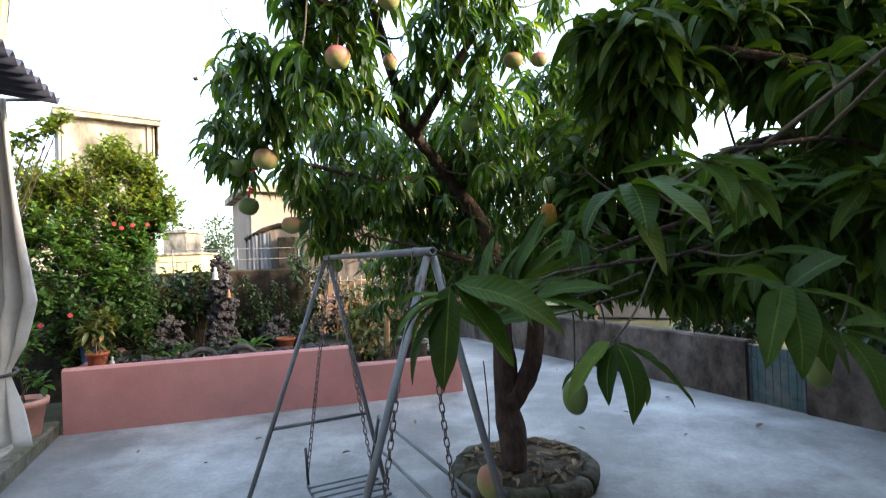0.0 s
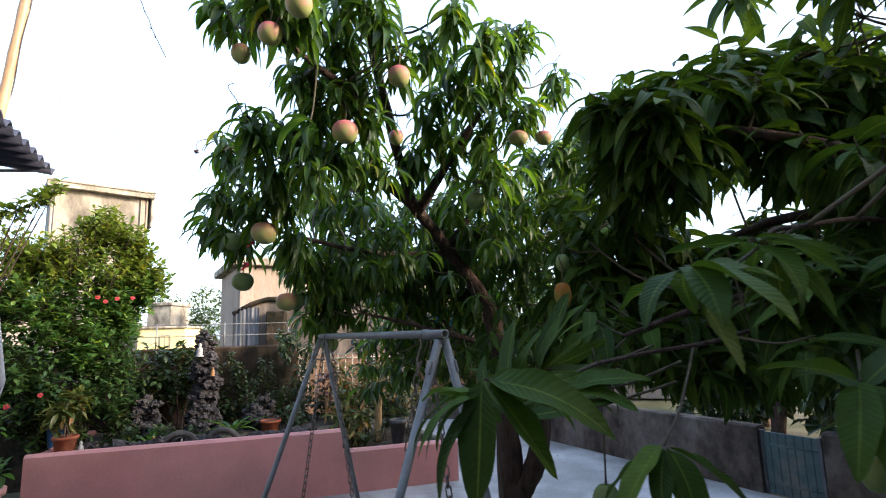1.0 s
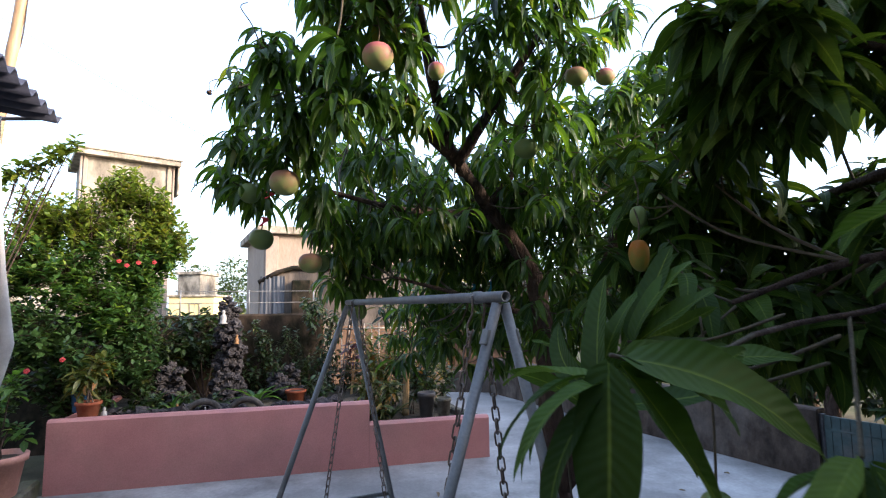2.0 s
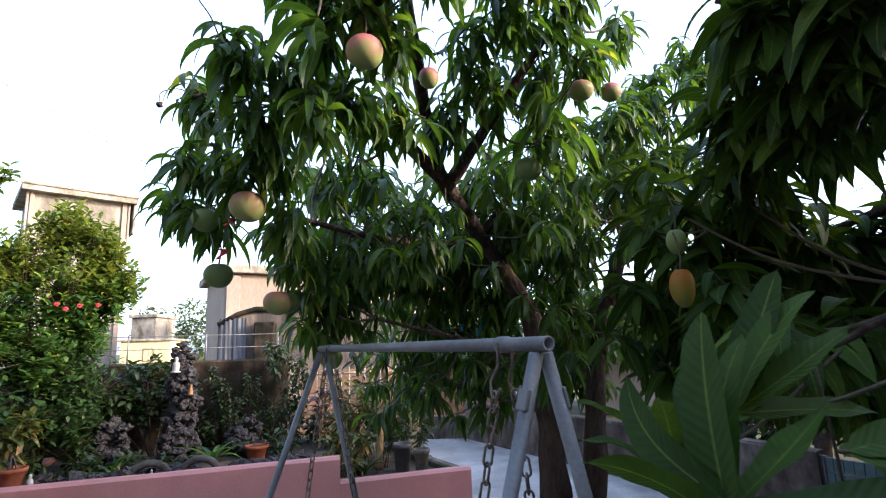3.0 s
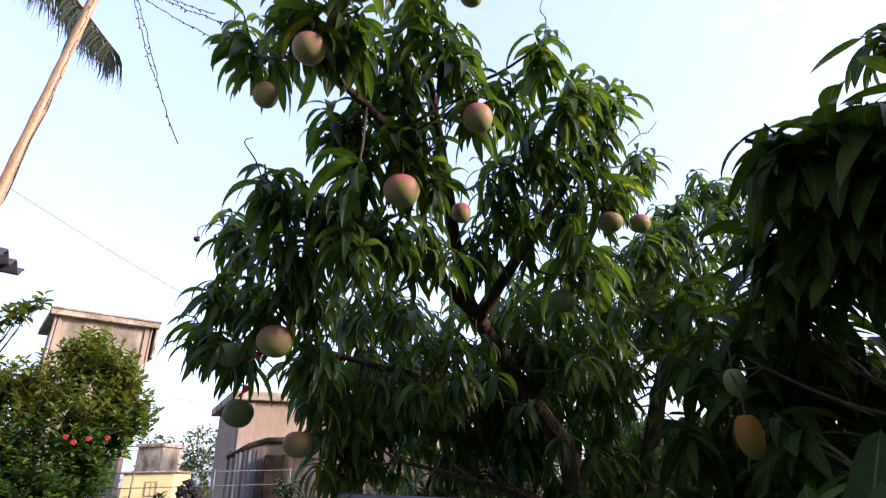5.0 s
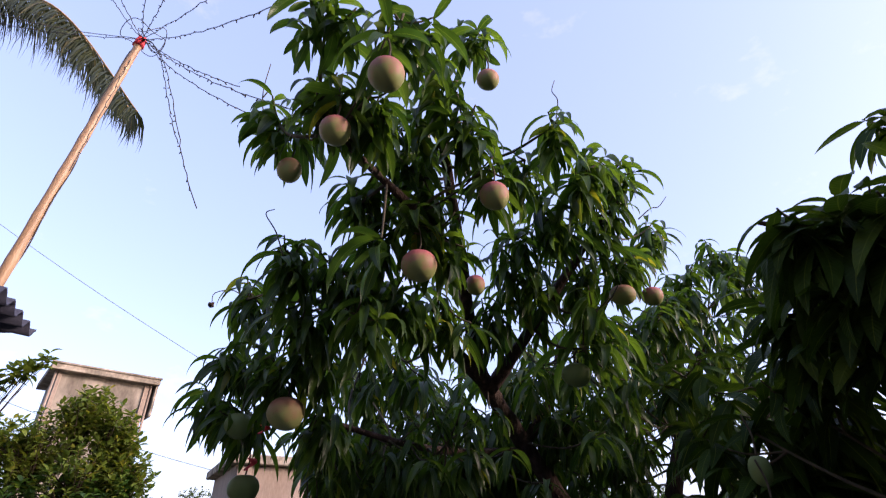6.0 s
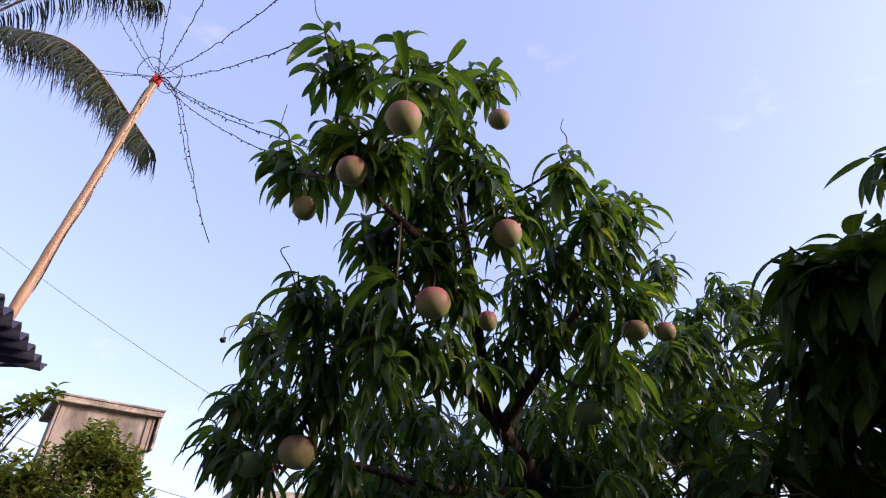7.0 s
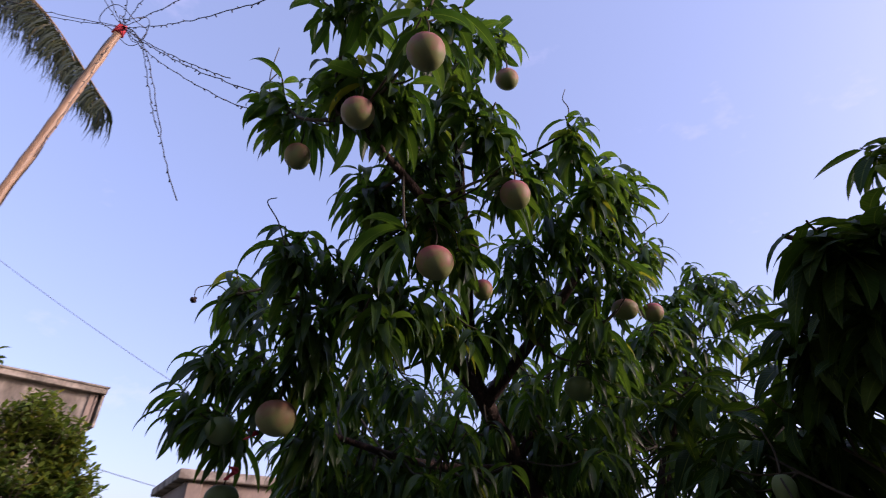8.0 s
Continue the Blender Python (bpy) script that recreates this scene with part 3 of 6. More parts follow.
solid("wall_rear", run((7.75, -1.3), R0 + RN * 0.1, 0.16, -0.03, 0.70, 0.02), M_SIDEWALL, "low grey-brown stained boundary wall", "boundary wall")


def gate():
    a, b = R0 + RU * (GA + 0.03) + RN * 0.05, R0 + RU * (GB - 0.03) + RN * 0.05
    g = thing("gate", "closed dark teal ribbed metal gate in the low wall", "gate", (a + b) / 2)
    d = (b - a).normalized()
    n = 7
    for i in range(n):
        c = a.lerp(b, (i + 0.5) / n)
        m = Matrix.Translation((c.x, c.y, 0.008)) @ Matrix.Rotation(math.atan2(d.y, d.x), 4, 'Z')
        part("slat", box((b - a).length / n * 0.97, 0.03, 0.62, 0.005, m), M_GATE, g, smooth=False)
    for z in (0.12, 0.50):
        part("rail", tube([a + Vector((0, 0, z)), b + Vector((0, 0, z))], 0.018, 0.018, 8), M_GATE, g)
    for c in (a, b):
        part("post", box(0.05, 0.05, 0.64, 0.006, Matrix.Translation((c.x, c.y, 0))), M_DARKSTEEL, g, smooth=False)


gate()

# rails on the back wall
fence = thing("wall_railing", "thin grey pipe railing on the boundary wall", "railing", bed_at(-1, 1.86, 1.66))
for i in range(7):
    p = bed_at(-2.8 + 0.88 * i, 1.86, 1.64)
    part("post", tube([p, p + Vector((0, 0, 0.36))], 0.010, 0.010, 6), M_STEEL, fence)
for z in (1.82, 1.98):
    part("rail", tube([bed_at(-3.1, 1.86, z), bed_at(2.6, 1.86, z)], 0.006, 0.006, 6), M_DARKSTEEL, fence)

# grille gate closing the gap behind the lower bed
grille = thing("grille_gate", "closed pale metal grille gate behind the bed", "gate", bed_at(3.3, 2.0))
for i in range(13):
    p = bed_at(2.78 + 0.11 * i, 1.98, 0.0)
    part("bar", tube([p, p + Vector((0, 0, 1.5))], 0.009, 0.009, 6), M_SLAB, grille)
for z in (0.15, 0.75, 1.42):
    part("rail", tube([bed_at(2.74, 1.98, z), bed_at(4.14, 1.98, z)], 0.014, 0.014, 6), M_SLAB, grille)
solid("gate_pillar", run(bed_at(4.2, 1.98), bed_at(4.42, 1.98), 0.22, -0.03, 1.35, 0.02, 0, 0.01), M_SLAB, "square plastered gate pillar", "pillar")
solid("gate_pillar", run(bed_at(2.64, 1.99), bed_at(2.75, 1.99), 0.2, -0.03, 1.6, 0.02, 0, 0.01), M_SLAB, "narrow plastered gate pillar", "pillar")

# ---- porch: floor, roof, curtain ----
KA, KB = Vector((-2.55, 1.55, 0)), Vector((-4.2, 5.585, 0))
KU = (KB - KA).normalized()
KL = Vector((-KU.y, KU.x, 0))
p0, p1 = KA - KU * 3.5, KB
solid("porch_floor", run(p0 + KL * 1.66, p1 + KL * 1.66, 3.0, -0.03, 0.145, 0.01), M_SLAB, "raised grey cement porch floor", "porch floor")
solid("kerb", run(p0 + KL * 0.08, p1 + KL * 0.08, 0.155, -0.03, 0.15, 0.02, 0, 0.008), M_RING, "worn pale kerb along the porch", "kerb")
# The porch's house wall; its unseen upper height is added to block sky light.
solid("wall_house", run(p0 + KL * 3.0, p1 - KU * 1.3 + KL * 3.0, 0.2, 0.0, 6.2, 0.02), M_HOUSE, "plain cream plastered house wall behind the porch, raised to block sky light", "house wall")

TIP = Vector((-2.70, 3.68, 2.95))
EU = Vector((0.39, -0.92, 0)).normalized()
EL = Vector((-0.92, -0.39, 0)).normalized()


def corrugated():
    pitch, amp, n, k = 0.15, 0.028, 260, 6
    vs, fs = [], []
    for layer in (0, 1):
        for i in range(n + 1):
            s = i * 6.2 / n
            for j in range(k + 1):
                t = 3.2 * j / k
                z = amp * math.cos(2 * math.pi * s / pitch) + 0.13 * t + (0.012 if layer else 0)
                p = TIP + EU * (s + 0.003) + EL * t
                vs.append((p.x, p.y, p.z + z))
    L = (n + 1) * (k + 1)
    for i in range(n):
        for j in range(k):
            p = i * (k + 1) + j
            fs.append((p, p + 1, p + k + 2, p + k + 1))
            fs.append((L + p, L + p + k + 1, L + p + k + 2, L + p + 1))
        p = i * (k + 1)
        fs.append((p, p + k + 1, L + p + k + 1, L + p))
    for j in range(k):
        for b in (0, n * (k + 1)):
            fs.append((b + j, L + b + j, L + b + j + 1, b + j + 1))
    return vs, fs


solid("porch_roof", corrugated(), M_ROOF, "dark corrugated sheet roof over the porch", "roof", smooth=True)
a, b = TIP + EL * 0.35 + EU * 0.1 + Vector((0, 0, -0.045)), TIP + EL * 0.35 + EU * 6 + Vector((0, 0, -0.045))
solid("roof_beam", tube([a, b], 0.03, 0.03, 8), M_DARKSTEEL, "dark steel pipe under the porch roof edge", "beam", smooth=True)
for s in (0.45, 3.4):
    p = TIP + EL * 0.36 + EU * s
    solid("porch_post", tube([Vector((p.x, p.y, 0.14)), Vector((p.x, p.y, 2.94))], 0.032, 0.032, 10), M_DARKSTEEL, "dark steel pipe post of the porch", "post", smooth=True)


def curtain():
    """Cloth drawn aside and tied: the free edge swells, narrows at the tie, flares below."""
    def edge(z):
        zs, xs = (0.55, 0.8, 1.05, 1.25, 1.55, 2.2, 2.93), (-2.97, -3.02, -3.10, -2.98, -2.88, -2.95, -3.02)
        return float(np.interp(z, zs, xs))
    nu, nz = 90, 60
    vs, fs = [], []
    for j in range(nz + 1):
        z = 0.55 + (2.97 - 0.55) * j / nz
        pinch = math.exp(-((z - 1.05) / 0.22) ** 2)
        e = edge(z)
        left = -3.75 + 0.5 * pinch
        for i in range(nu + 1):
            u = i / nu
            x = left + (e - left) * u
            fold = (0.045 - 0.03 * pinch) * math.sin(u * 44 + 0.9 * math.sin(z * 1.7)) + 0.02 * math.sin(u * 19 + z * 2.0)
            y = 3.62 + 0.12 * (1 - u) + fold
            vs.append((x + 0.012 * math.sin(u * 44 + 1.2), y, z + 0.02 * math.sin(u * 30) * (1 if j == 0 else 0)))
    for j in range(nz):
        for i in range(nu):
            p = j * (nu + 1) + i
            fs.append((p, p + 1, p + nu + 2, p + nu + 1))
    c = thing("curtain", "grey-white cloth curtain tied back at the porch edge", "curtain", (-3.3, 3.65, 0.55))
    cloth = part("cloth", (vs, fs), M_CLOTH, c)
    cloth.modifiers.new("thick", 'SOLIDIFY').thickness = 0.004
    band = [Vector((-3.22 + 0.16 * math.cos(a), 3.66 + 0.09 * math.sin(a), 1.05 + 0.02 * math.sin(a))) for a in [k * 6.2832 / 24 for k in range(25)]]
    part("tie", tube(band, 0.012, 0.012, 6), M_DARKPOT, c, "dark cord tie")


curtain()
solid("curtain_rod", tube([Vector((-2.78, 3.64, 2.97)), Vector((-3.9, 3.74, 3.03))], 0.014, 0.014, 8), M_DARKSTEEL, "dark curtain rod under the porch roof", "rod", smooth=True)

# ---- swing ----
def link_mesh():
    """One oval chain link, about the origin, long along z."""
    a, r, rs, n, k = 0.023, 0.0105, 0.0032, 12, 5
    line = []
    for i in range(n):
        t = 2 * math.pi * i / n
        line.append(Vector((r * math.cos(t), 0, r * math.sin(t) + (a - r) * (1 if math.sin(t) > 0 else -1))))
    vs, fs = [], []
    for i, c in enumerate(line):
        d = (line[(i + 1) % n] - line[i - 1]).normalized()
        side = Vector((0, 1, 0))
        up = d.cross(side)
        for j in range(k):
            q = 2 * math.pi * j / k
            vs.append(c + (side * math.cos(q) + up * math.sin(q)) * rs)
    for i in range(n):
        for j in range(k):
            p, q = i * k + j, i * k + (j + 1) % k
            s, t = ((i + 1) % n) * k + j, ((i + 1) % n) * k + (j + 1) % k
            fs.append((p, s, t, q))
    return vs, fs


def swing():
    near, far = Vector((-0.045, 1.946, 1.775)), Vector((-0.793, 3.472, 1.775))
    u = (far - near).normalized()
    w = Vector((u.y, -u.x, 0))                    # to the tree's side
    mid = (near + far) / 2
    s = thing("swing", "grey painted steel pipe garden swing with hanging slatted bench", "swing", (mid.x, mid.y, 0))
    # the bar, open at the near end
    a, b = near - u * 0.012, far + u * 0.03
    outer, inner = tube([a, a.lerp(b, 0.5), b], 0.0158, 0.0158, 18), tube([a, a + u * 0.10], 0.0115, 0.0115, 18)
    vs = list(outer[0]) + list(inner[0])
    fs = [q for q in outer[1] if len(q) == 4 or q[0] != 0]
    n0 = len(outer[0])
    fs += [tuple(n0 + i for i in reversed(q)) for q in inner[1] if not (len(q) > 4 and q[0] == 0)]
    fs += [(k, (k + 1) % 18, n0 + (k + 1) % 18, n0 + k) for k in range(18)]
    part("top_bar", (vs, fs), M_STEEL, s)
    part("collar", tube([near + u * 0.13, near + u * 0.165], 0.0185, 0.0185, 16), M_STEEL, s)
    part("collar", tube([far - u * 0.165, far - u * 0.13], 0.0185, 0.0185, 16), M_STEEL, s)
    for end, k, spread in ((near, 1, (0.58, 0.47)), (far, -1, (0.64, 0.40))):
        for side, wide in zip((-1, 1), spread):
            top = end + u * (0.015 * k) + w * side * 0.012 + Vector((0, 0, -0.02))
            foot = end + w * side * wide + Vector((0, 0, -1.775))
            part("leg", tube([top, top.lerp(foot, 0.5), foot], 0.0152, 0.0152, 14), M_STEEL, s)
            part("foot_pad", lathe([(0.04, 0), (0.04, 0.012), (0.022, 0.02)], (foot.x, foot.y, 0), 14), M_STEEL, s)
            m = Matrix.Translation(top.lerp(foot, 0.04)) @ (foot - top).to_track_quat('Z', 'Y').to_matrix().to_4x4()
            part("bracket", box(0.034, 0.010, 0.045, 0.004, m @ pose(0, 0.011, 0)), M_STEEL, s, smooth=False)
        f = (1.775 - 0.70) / 1.775
        part("crossbar", tube([end + w * -spread[0] * f + Vector((0, 0, -1.075)), end + w * spread[1] * f + Vector((0, 0, -1.075))], 0.0125, 0.0125, 10), M_STEEL, s)
    # the bench
    sz = 0.36
    lo, hi = near + u * 0.24, far - u * 0.17
    lo.z = hi.z = sz
    half = 0.20
    for side in (-1, 1):
        part("seat_rail", tube([lo + w * side * half, hi + w * side * half], 0.013, 0.013, 8), M_DARKSTEEL, s)
    n = 16
    for i in range(n):
        c = lo.lerp(hi, (i + 0.5) / n)
        m = Matrix.Translation(c + Vector((0, 0, 0.008))) @ Matrix.Rotation(math.atan2(w.y, w.x), 4, 'Z')
        part("seat_slat", box(half * 2 + 0.02, 0.042, 0.012, 0.003, m), M_STEEL, s, smooth=False)
    for c in (lo, hi):
        part("back_post", tube([c + w * half, c + w * (half + 0.07) + Vector((0, 0, 0.36))], 0.011, 0.011, 8), M_DARKSTEEL, s)
        part("arm_post", tube([c - w * half, c - w * (half + 0.01) + Vector((0, 0, 0.24))], 0.009, 0.009, 8), M_DARKSTEEL, s)
    for h in (0.18, 0.35):
        q = w * (half + 0.07 * h / 0.36) + Vector((0, 0, h))
        part("back_rail", tube([lo + q, hi + q], 0.010, 0.010, 8), M_STEEL, s)
    # chains, two at each end, from a hook on the bar
    link = mesh_of("link", *link_mesh(), M_CHAIN)
    o = ORIGIN[s.name]
    for end, k in ((near + u * 0.147, lo), (far - u * 0.147, hi)):
        for side in (-1, 1):
            top = end + w * side * 0.02 + Vector((0, 0, -0.045))
            bot = k + w * side * (half + 0.01) + Vector((0, 0, 0.03))
            d = (bot - top).normalized()
            hook = [top + Vector((0, 0, 0.05)), top, top + d * 0.04 + u * 0.02, top + d * 0.075, top + d * 0.05 - u * 0.02]
            ch = part("chain", tube(smooth_line(hook, 5), 0.004, 0.004, 6), M_CHAIN, s, "rusty steel chain")
            length = (bot - top).length - 0.07
            count = int(length / 0.038)
            q = (-d).to_track_quat('Z', 'Y').to_matrix().to_4x4()
            for i in range(count):
                p = top + d * (0.08 + 0.038 * i)
                lk = new("link", link)
                lk.parent = ch
                lk.matrix_basis = Matrix.Translation(p - o) @ q @ Matrix.Rotation(radians(90 * (i % 2) + 20), 4, 'Z')


swing()

# ---- tree ring ----
RC = Vector((0.56, 4.1, 0))


def tree_ring():
    r = thing("tree_ring", "round mossy cement ring round the mango tree's foot", "tree planter", RC)
    # the rim is cast in uneven stretches, parted by cracks
    for k in range(9):
        a0, a1 = 0.7 * k + 0.02 * (k % 3), 0.7 * (k + 1) - 0.015
        if k == 8:
            a1 = 6.2832 - 0.01
        rise, n = 0.012 * math.sin(2.7 * k), 8
        prof = [(0.45, 0.0), (0.545, 0.0), (0.565, 0.05), (0.56, 0.095 + rise), (0.535, 0.12 + rise), (0.475, 0.125 + rise), (0.445, 0.115 + rise), (0.44, 0.07)]
        vs, fs = [], []
        for i in range(n + 1):
            a = a0 + (a1 - a0) * i / n
            for q, z in prof:
                e = 1 + 0.05 * noise.noise(Vector((math.cos(a) * 3.1, math.sin(a) * 3.1, z * 9 + 1.7)))
                vs.append((RC.x + q * e * math.cos(a), RC.y + q * e * math.sin(a), z + 0.012 * noise.noise(Vector((math.cos(a) * 6, math.sin(a) * 6, q * 9))) * (z > 0)))
        for i in range(n):
            for c in range(8):
                p, t = i * 8 + c, i * 8 + (c + 1) % 8
                fs.append((p, p + 8, t + 8, t))
        fs += [tuple(range(8)), tuple(n * 8 + c for c in range(7, -1, -1))]
        part("rim_block", (vs, fs), M_RIM, r)
    part("earth", lathe([(0.45, 0.02), (0.45, 0.09), (0.3, 0.115), (0.12, 0.13), (0.02, 0.13)], RC, 36, 0.1), M_SOIL, r)
    rng = random.Random(5)
    part("cracked_slab", moved(box(0.26, 0.16, 0.035, 0.01), pose(RC.x + 0.16, RC.y - 0.16, 0.105, 4, -5, 35)), M_RIM, r, smooth=False)
    part("cracked_slab", moved(box(0.2, 0.14, 0.035, 0.01), pose(RC.x - 0.22, RC.y - 0.22, 0.105, -5, 4, -20)), M_RIM, r, smooth=False)
    dry = Leaves("dry", 0.13, 0.035, M_LITTER, 3, (12, 0), (-10, 30), 0.6, 4)
    items = []
    for _ in range(170):
        a, q = rng.random() * 6.28, 0.42 * math.sqrt(rng.random())
        p = RC + Vector((q * math.cos(a), q * math.sin(a), 0.135 + 0.02 * rng.random()))
        items.append((rng.randrange(4), Matrix.Translation(p) @ Euler((rng.uniform(-.4, .4), rng.uniform(-.2, .3), rng.random() * 6.28)).to_matrix().to_4x4() @ Matrix.Scale(rng.uniform(0.6, 1.1), 4)))
    part("dry_leaves", dry.cloud(items), M_LITTER, r, kind="stuff")


tree_ring()

# ---- the fruiting mango tree ----
MANGO = Leaves("mango", 0.182, 0.033, L_MANGO, 11, (48, 32, 16, 2, -14, -32, -54), (88, 140), seg=8)
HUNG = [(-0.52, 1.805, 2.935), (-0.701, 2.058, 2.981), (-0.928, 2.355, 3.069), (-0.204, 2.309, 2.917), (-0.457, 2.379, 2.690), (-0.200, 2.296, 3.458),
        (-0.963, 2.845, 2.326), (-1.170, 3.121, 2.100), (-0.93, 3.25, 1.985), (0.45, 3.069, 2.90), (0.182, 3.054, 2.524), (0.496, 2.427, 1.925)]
STEMS = [
    ("trunk", [(0.45, 3.97, 0.05), (0.47, 4.0, 0.35), (0.43, 4.05, 0.62), (0.43, 4.0, 1.1), (0.38, 3.95, 1.6), (0.32, 3.9, 1.95)], 0.115, 0.052),
    ("limb", [(0.37, 3.94, 1.7), (0.30, 3.88, 1.97), (0.01, 3.6, 2.35), (-0.22, 3.25, 2.6)], 0.054, 0.036),
    ("limb", [(0.43, 4.05, 0.55), (0.60, 4.0, 0.82), (0.67, 4.0, 1.1), (0.75, 4.05, 1.7), (1.0, 4.1, 2.4), (1.3, 4.15, 3.0)], 0.085, 0.03),
    ("limb", [(-0.20, 3.28, 2.58), (-0.26, 3.1, 2.8), (-0.32, 2.75, 3.05), (-0.38, 2.45, 3.3), (-0.45, 2.3, 3.6)], 0.036, 0.014),
    ("limb", [(-0.20, 3.28, 2.57), (-0.46, 3.0, 2.72), (-0.8, 2.85, 2.75), (-1.1, 2.9, 2.85)], 0.035, 0.012),
]
STEMS += [
    ("limb", [(0.05, 3.64, 2.31), (-0.45, 3.35, 2.28), (-0.95, 3.1, 2.38)], 0.022, 0.010),
    ("limb", [(-0.16, 3.33, 2.54), (0.1, 3.0, 2.85), (0.35, 2.9, 3.2)], 0.035, 0.012),
    ("limb", [(0.37, 3.94, 1.65), (-0.1, 3.75, 1.8), (-0.55, 3.55, 1.92)], 0.022, 0.008),
    ("limb", [(0.02, 3.62, 2.34), (0.2, 3.75, 2.6), (0.3, 3.8, 2.95)], 0.03, 0.012),
    ("limb", [(-0.30, 2.85, 2.97), (-0.5, 2.4, 2.95), (-0.72, 2.15, 3.05)], 0.022, 0.010),
]
LOBES_TOP = [
    (-0.76, 2.00, 3.48, 0.11, 5), (-0.50, 1.95, 3.38, 0.11, 5), (-0.25, 2.30, 3.76, 0.11, 4), (-0.79, 2.10, 3.23, 0.10, 4), (-1.00, 2.35, 3.30, 0.10, 5),
    (-0.76, 2.15, 3.18, 0.10, 4), (-0.62, 2.10, 3.16, 0.10, 5), (-0.39, 2.25, 3.45, 0.13, 6), (-0.29, 2.30, 3.26, 0.11, 5), (-0.48, 2.40, 3.30, 0.15, 6),
    (-0.67, 2.45, 3.06, 0.12, 6), (-0.48, 2.50, 3.15, 0.15, 7), (-0.41, 2.45, 2.88, 0.14, 7), (-0.62, 2.50, 2.91, 0.10, 5), (-0.21, 2.35, 3.06, 0.07, 3),
]
LOBES_RIGHT = [
    (0.06, 2.40, 3.32, 0.09, 4), (-0.05, 2.50, 3.23, 0.10, 4), (0.23, 2.60, 3.29, 0.12, 6), (0.44, 2.85, 3.48, 0.10, 5), (0.06, 2.80, 3.16, 0.15, 7),
    (0.34, 2.90, 3.22, 0.15, 8), (0.79, 3.40, 3.46, 0.12, 6), (0.24, 3.00, 3.07, 0.18, 8), (0.51, 3.20, 3.11, 0.16, 8), (-0.09, 2.90, 3.10, 0.14, 6),
    (0.01, 3.00, 2.89, 0.17, 8), (0.30, 3.00, 2.79, 0.17, 8), (0.23, 3.00, 2.62, 0.14, 6),
]
LOBES_LEFT = [
    (-0.96, 2.55, 2.85, 0.10, 5), (-1.19, 2.90, 2.83, 0.12, 6), (-0.78, 2.60, 2.80, 0.13, 6), (-0.91, 2.70, 2.71, 0.13, 6), (-0.66, 2.50, 2.58, 0.10, 4),
    (-1.29, 3.05, 2.61, 0.12, 6), (-1.42, 3.20, 2.50, 0.10, 5), (-1.07, 2.90, 2.56, 0.14, 8), (-0.88, 2.85, 2.54, 0.13, 6), (-0.57, 2.70, 2.76, 0.13, 6),
    (-0.37, 2.80, 2.73, 0.12, 5), (-1.23, 3.10, 2.38, 0.13, 6), (-0.88, 3.00, 2.36, 0.13, 6), (-0.19, 3.10, 2.83, 0.11, 5), (-0.49, 2.90, 2.65, 0.10, 3),
]
LOBES_LOW = [
    (-0.14, 3.85, 2.50, 0.22, 7), (-0.40, 3.55, 2.35, 0.24, 8), (0.2, 3.75, 2.50, 0.25, 8), (0.55, 4.1, 2.3, 0.3, 14), (-0.82, 3.5, 2.25, 0.28, 14),
    (-0.32, 4.3, 2.15, 0.4, 24), (0.2, 4.35, 2.3, 0.4, 22), (-0.15, 4.3, 2.3, 0.5, 22), (0.4, 4.4, 1.75, 0.4, 18), (0.9, 4.5, 1.9, 0.45, 20),
    (-0.75, 4.0, 2.10, 0.34, 18), (-0.05, 4.45, 1.92, 0.45, 26), (-0.5, 4.4, 1.62, 0.34, 16), (0.0, 4.2, 1.5, 0.3, 10), (-0.62, 3.25, 2.30, 0.2, 7),
    (-0.35, 3.2, 2.30, 0.2, 6), (0.6, 4.7, 1.6, 0.35, 18), (-0.30, 3.9, 1.55, 0.12, 5), (0.02, 4.0, 1.6, 0.12, 5),
]
LOBES_DEEP = [
    (-0.79, 4.0, 2.52, 0.26, 11), (-0.52, 4.0, 2.5, 0.26, 12), (-0.67, 3.9, 2.28, 0.26, 12), (-0.39, 4.0, 2.29, 0.26, 12), (-0.11, 4.1, 2.24, 0.26, 12),
    (0.18, 4.2, 2.1, 0.26, 11), (-0.92, 3.75, 2.19, 0.24, 10), (-0.57, 4.2, 2.72, 0.22, 8), (-0.06, 4.2, 2.50, 0.26, 11), (-0.85, 3.75, 2.0, 0.24, 9),
    (1.10, 4.40, 3.10, 0.24, 9), (0.26, 4.30, 2.76, 0.22, 8), (0.62, 4.30, 2.78, 0.24, 10), (1.03, 4.40, 2.81, 0.24, 10), (0.03, 4.40, 2.46, 0.24, 9),
    (0.42, 4.40, 2.46, 0.24, 11), (0.81, 4.40, 2.46, 0.24, 11),
]
LOBES_VEIL = [
    (-0.88, 3.90, 2.74, 0.22, 8), (-0.71, 4.10, 2.84, 0.22, 8), (-0.11, 4.00, 2.71, 0.24, 8), (-0.77, 3.40, 2.72, 0.2, 7), (-0.59, 3.30, 2.70, 0.2, 6),
    (-0.89, 3.30, 2.32, 0.22, 8), (0.04, 3.90, 2.37, 0.24, 9), (0.12, 3.60, 2.75, 0.24, 9), (-0.31, 4.30, 2.88, 0.2, 5), (0.25, 3.60, 2.46, 0.24, 9),
]
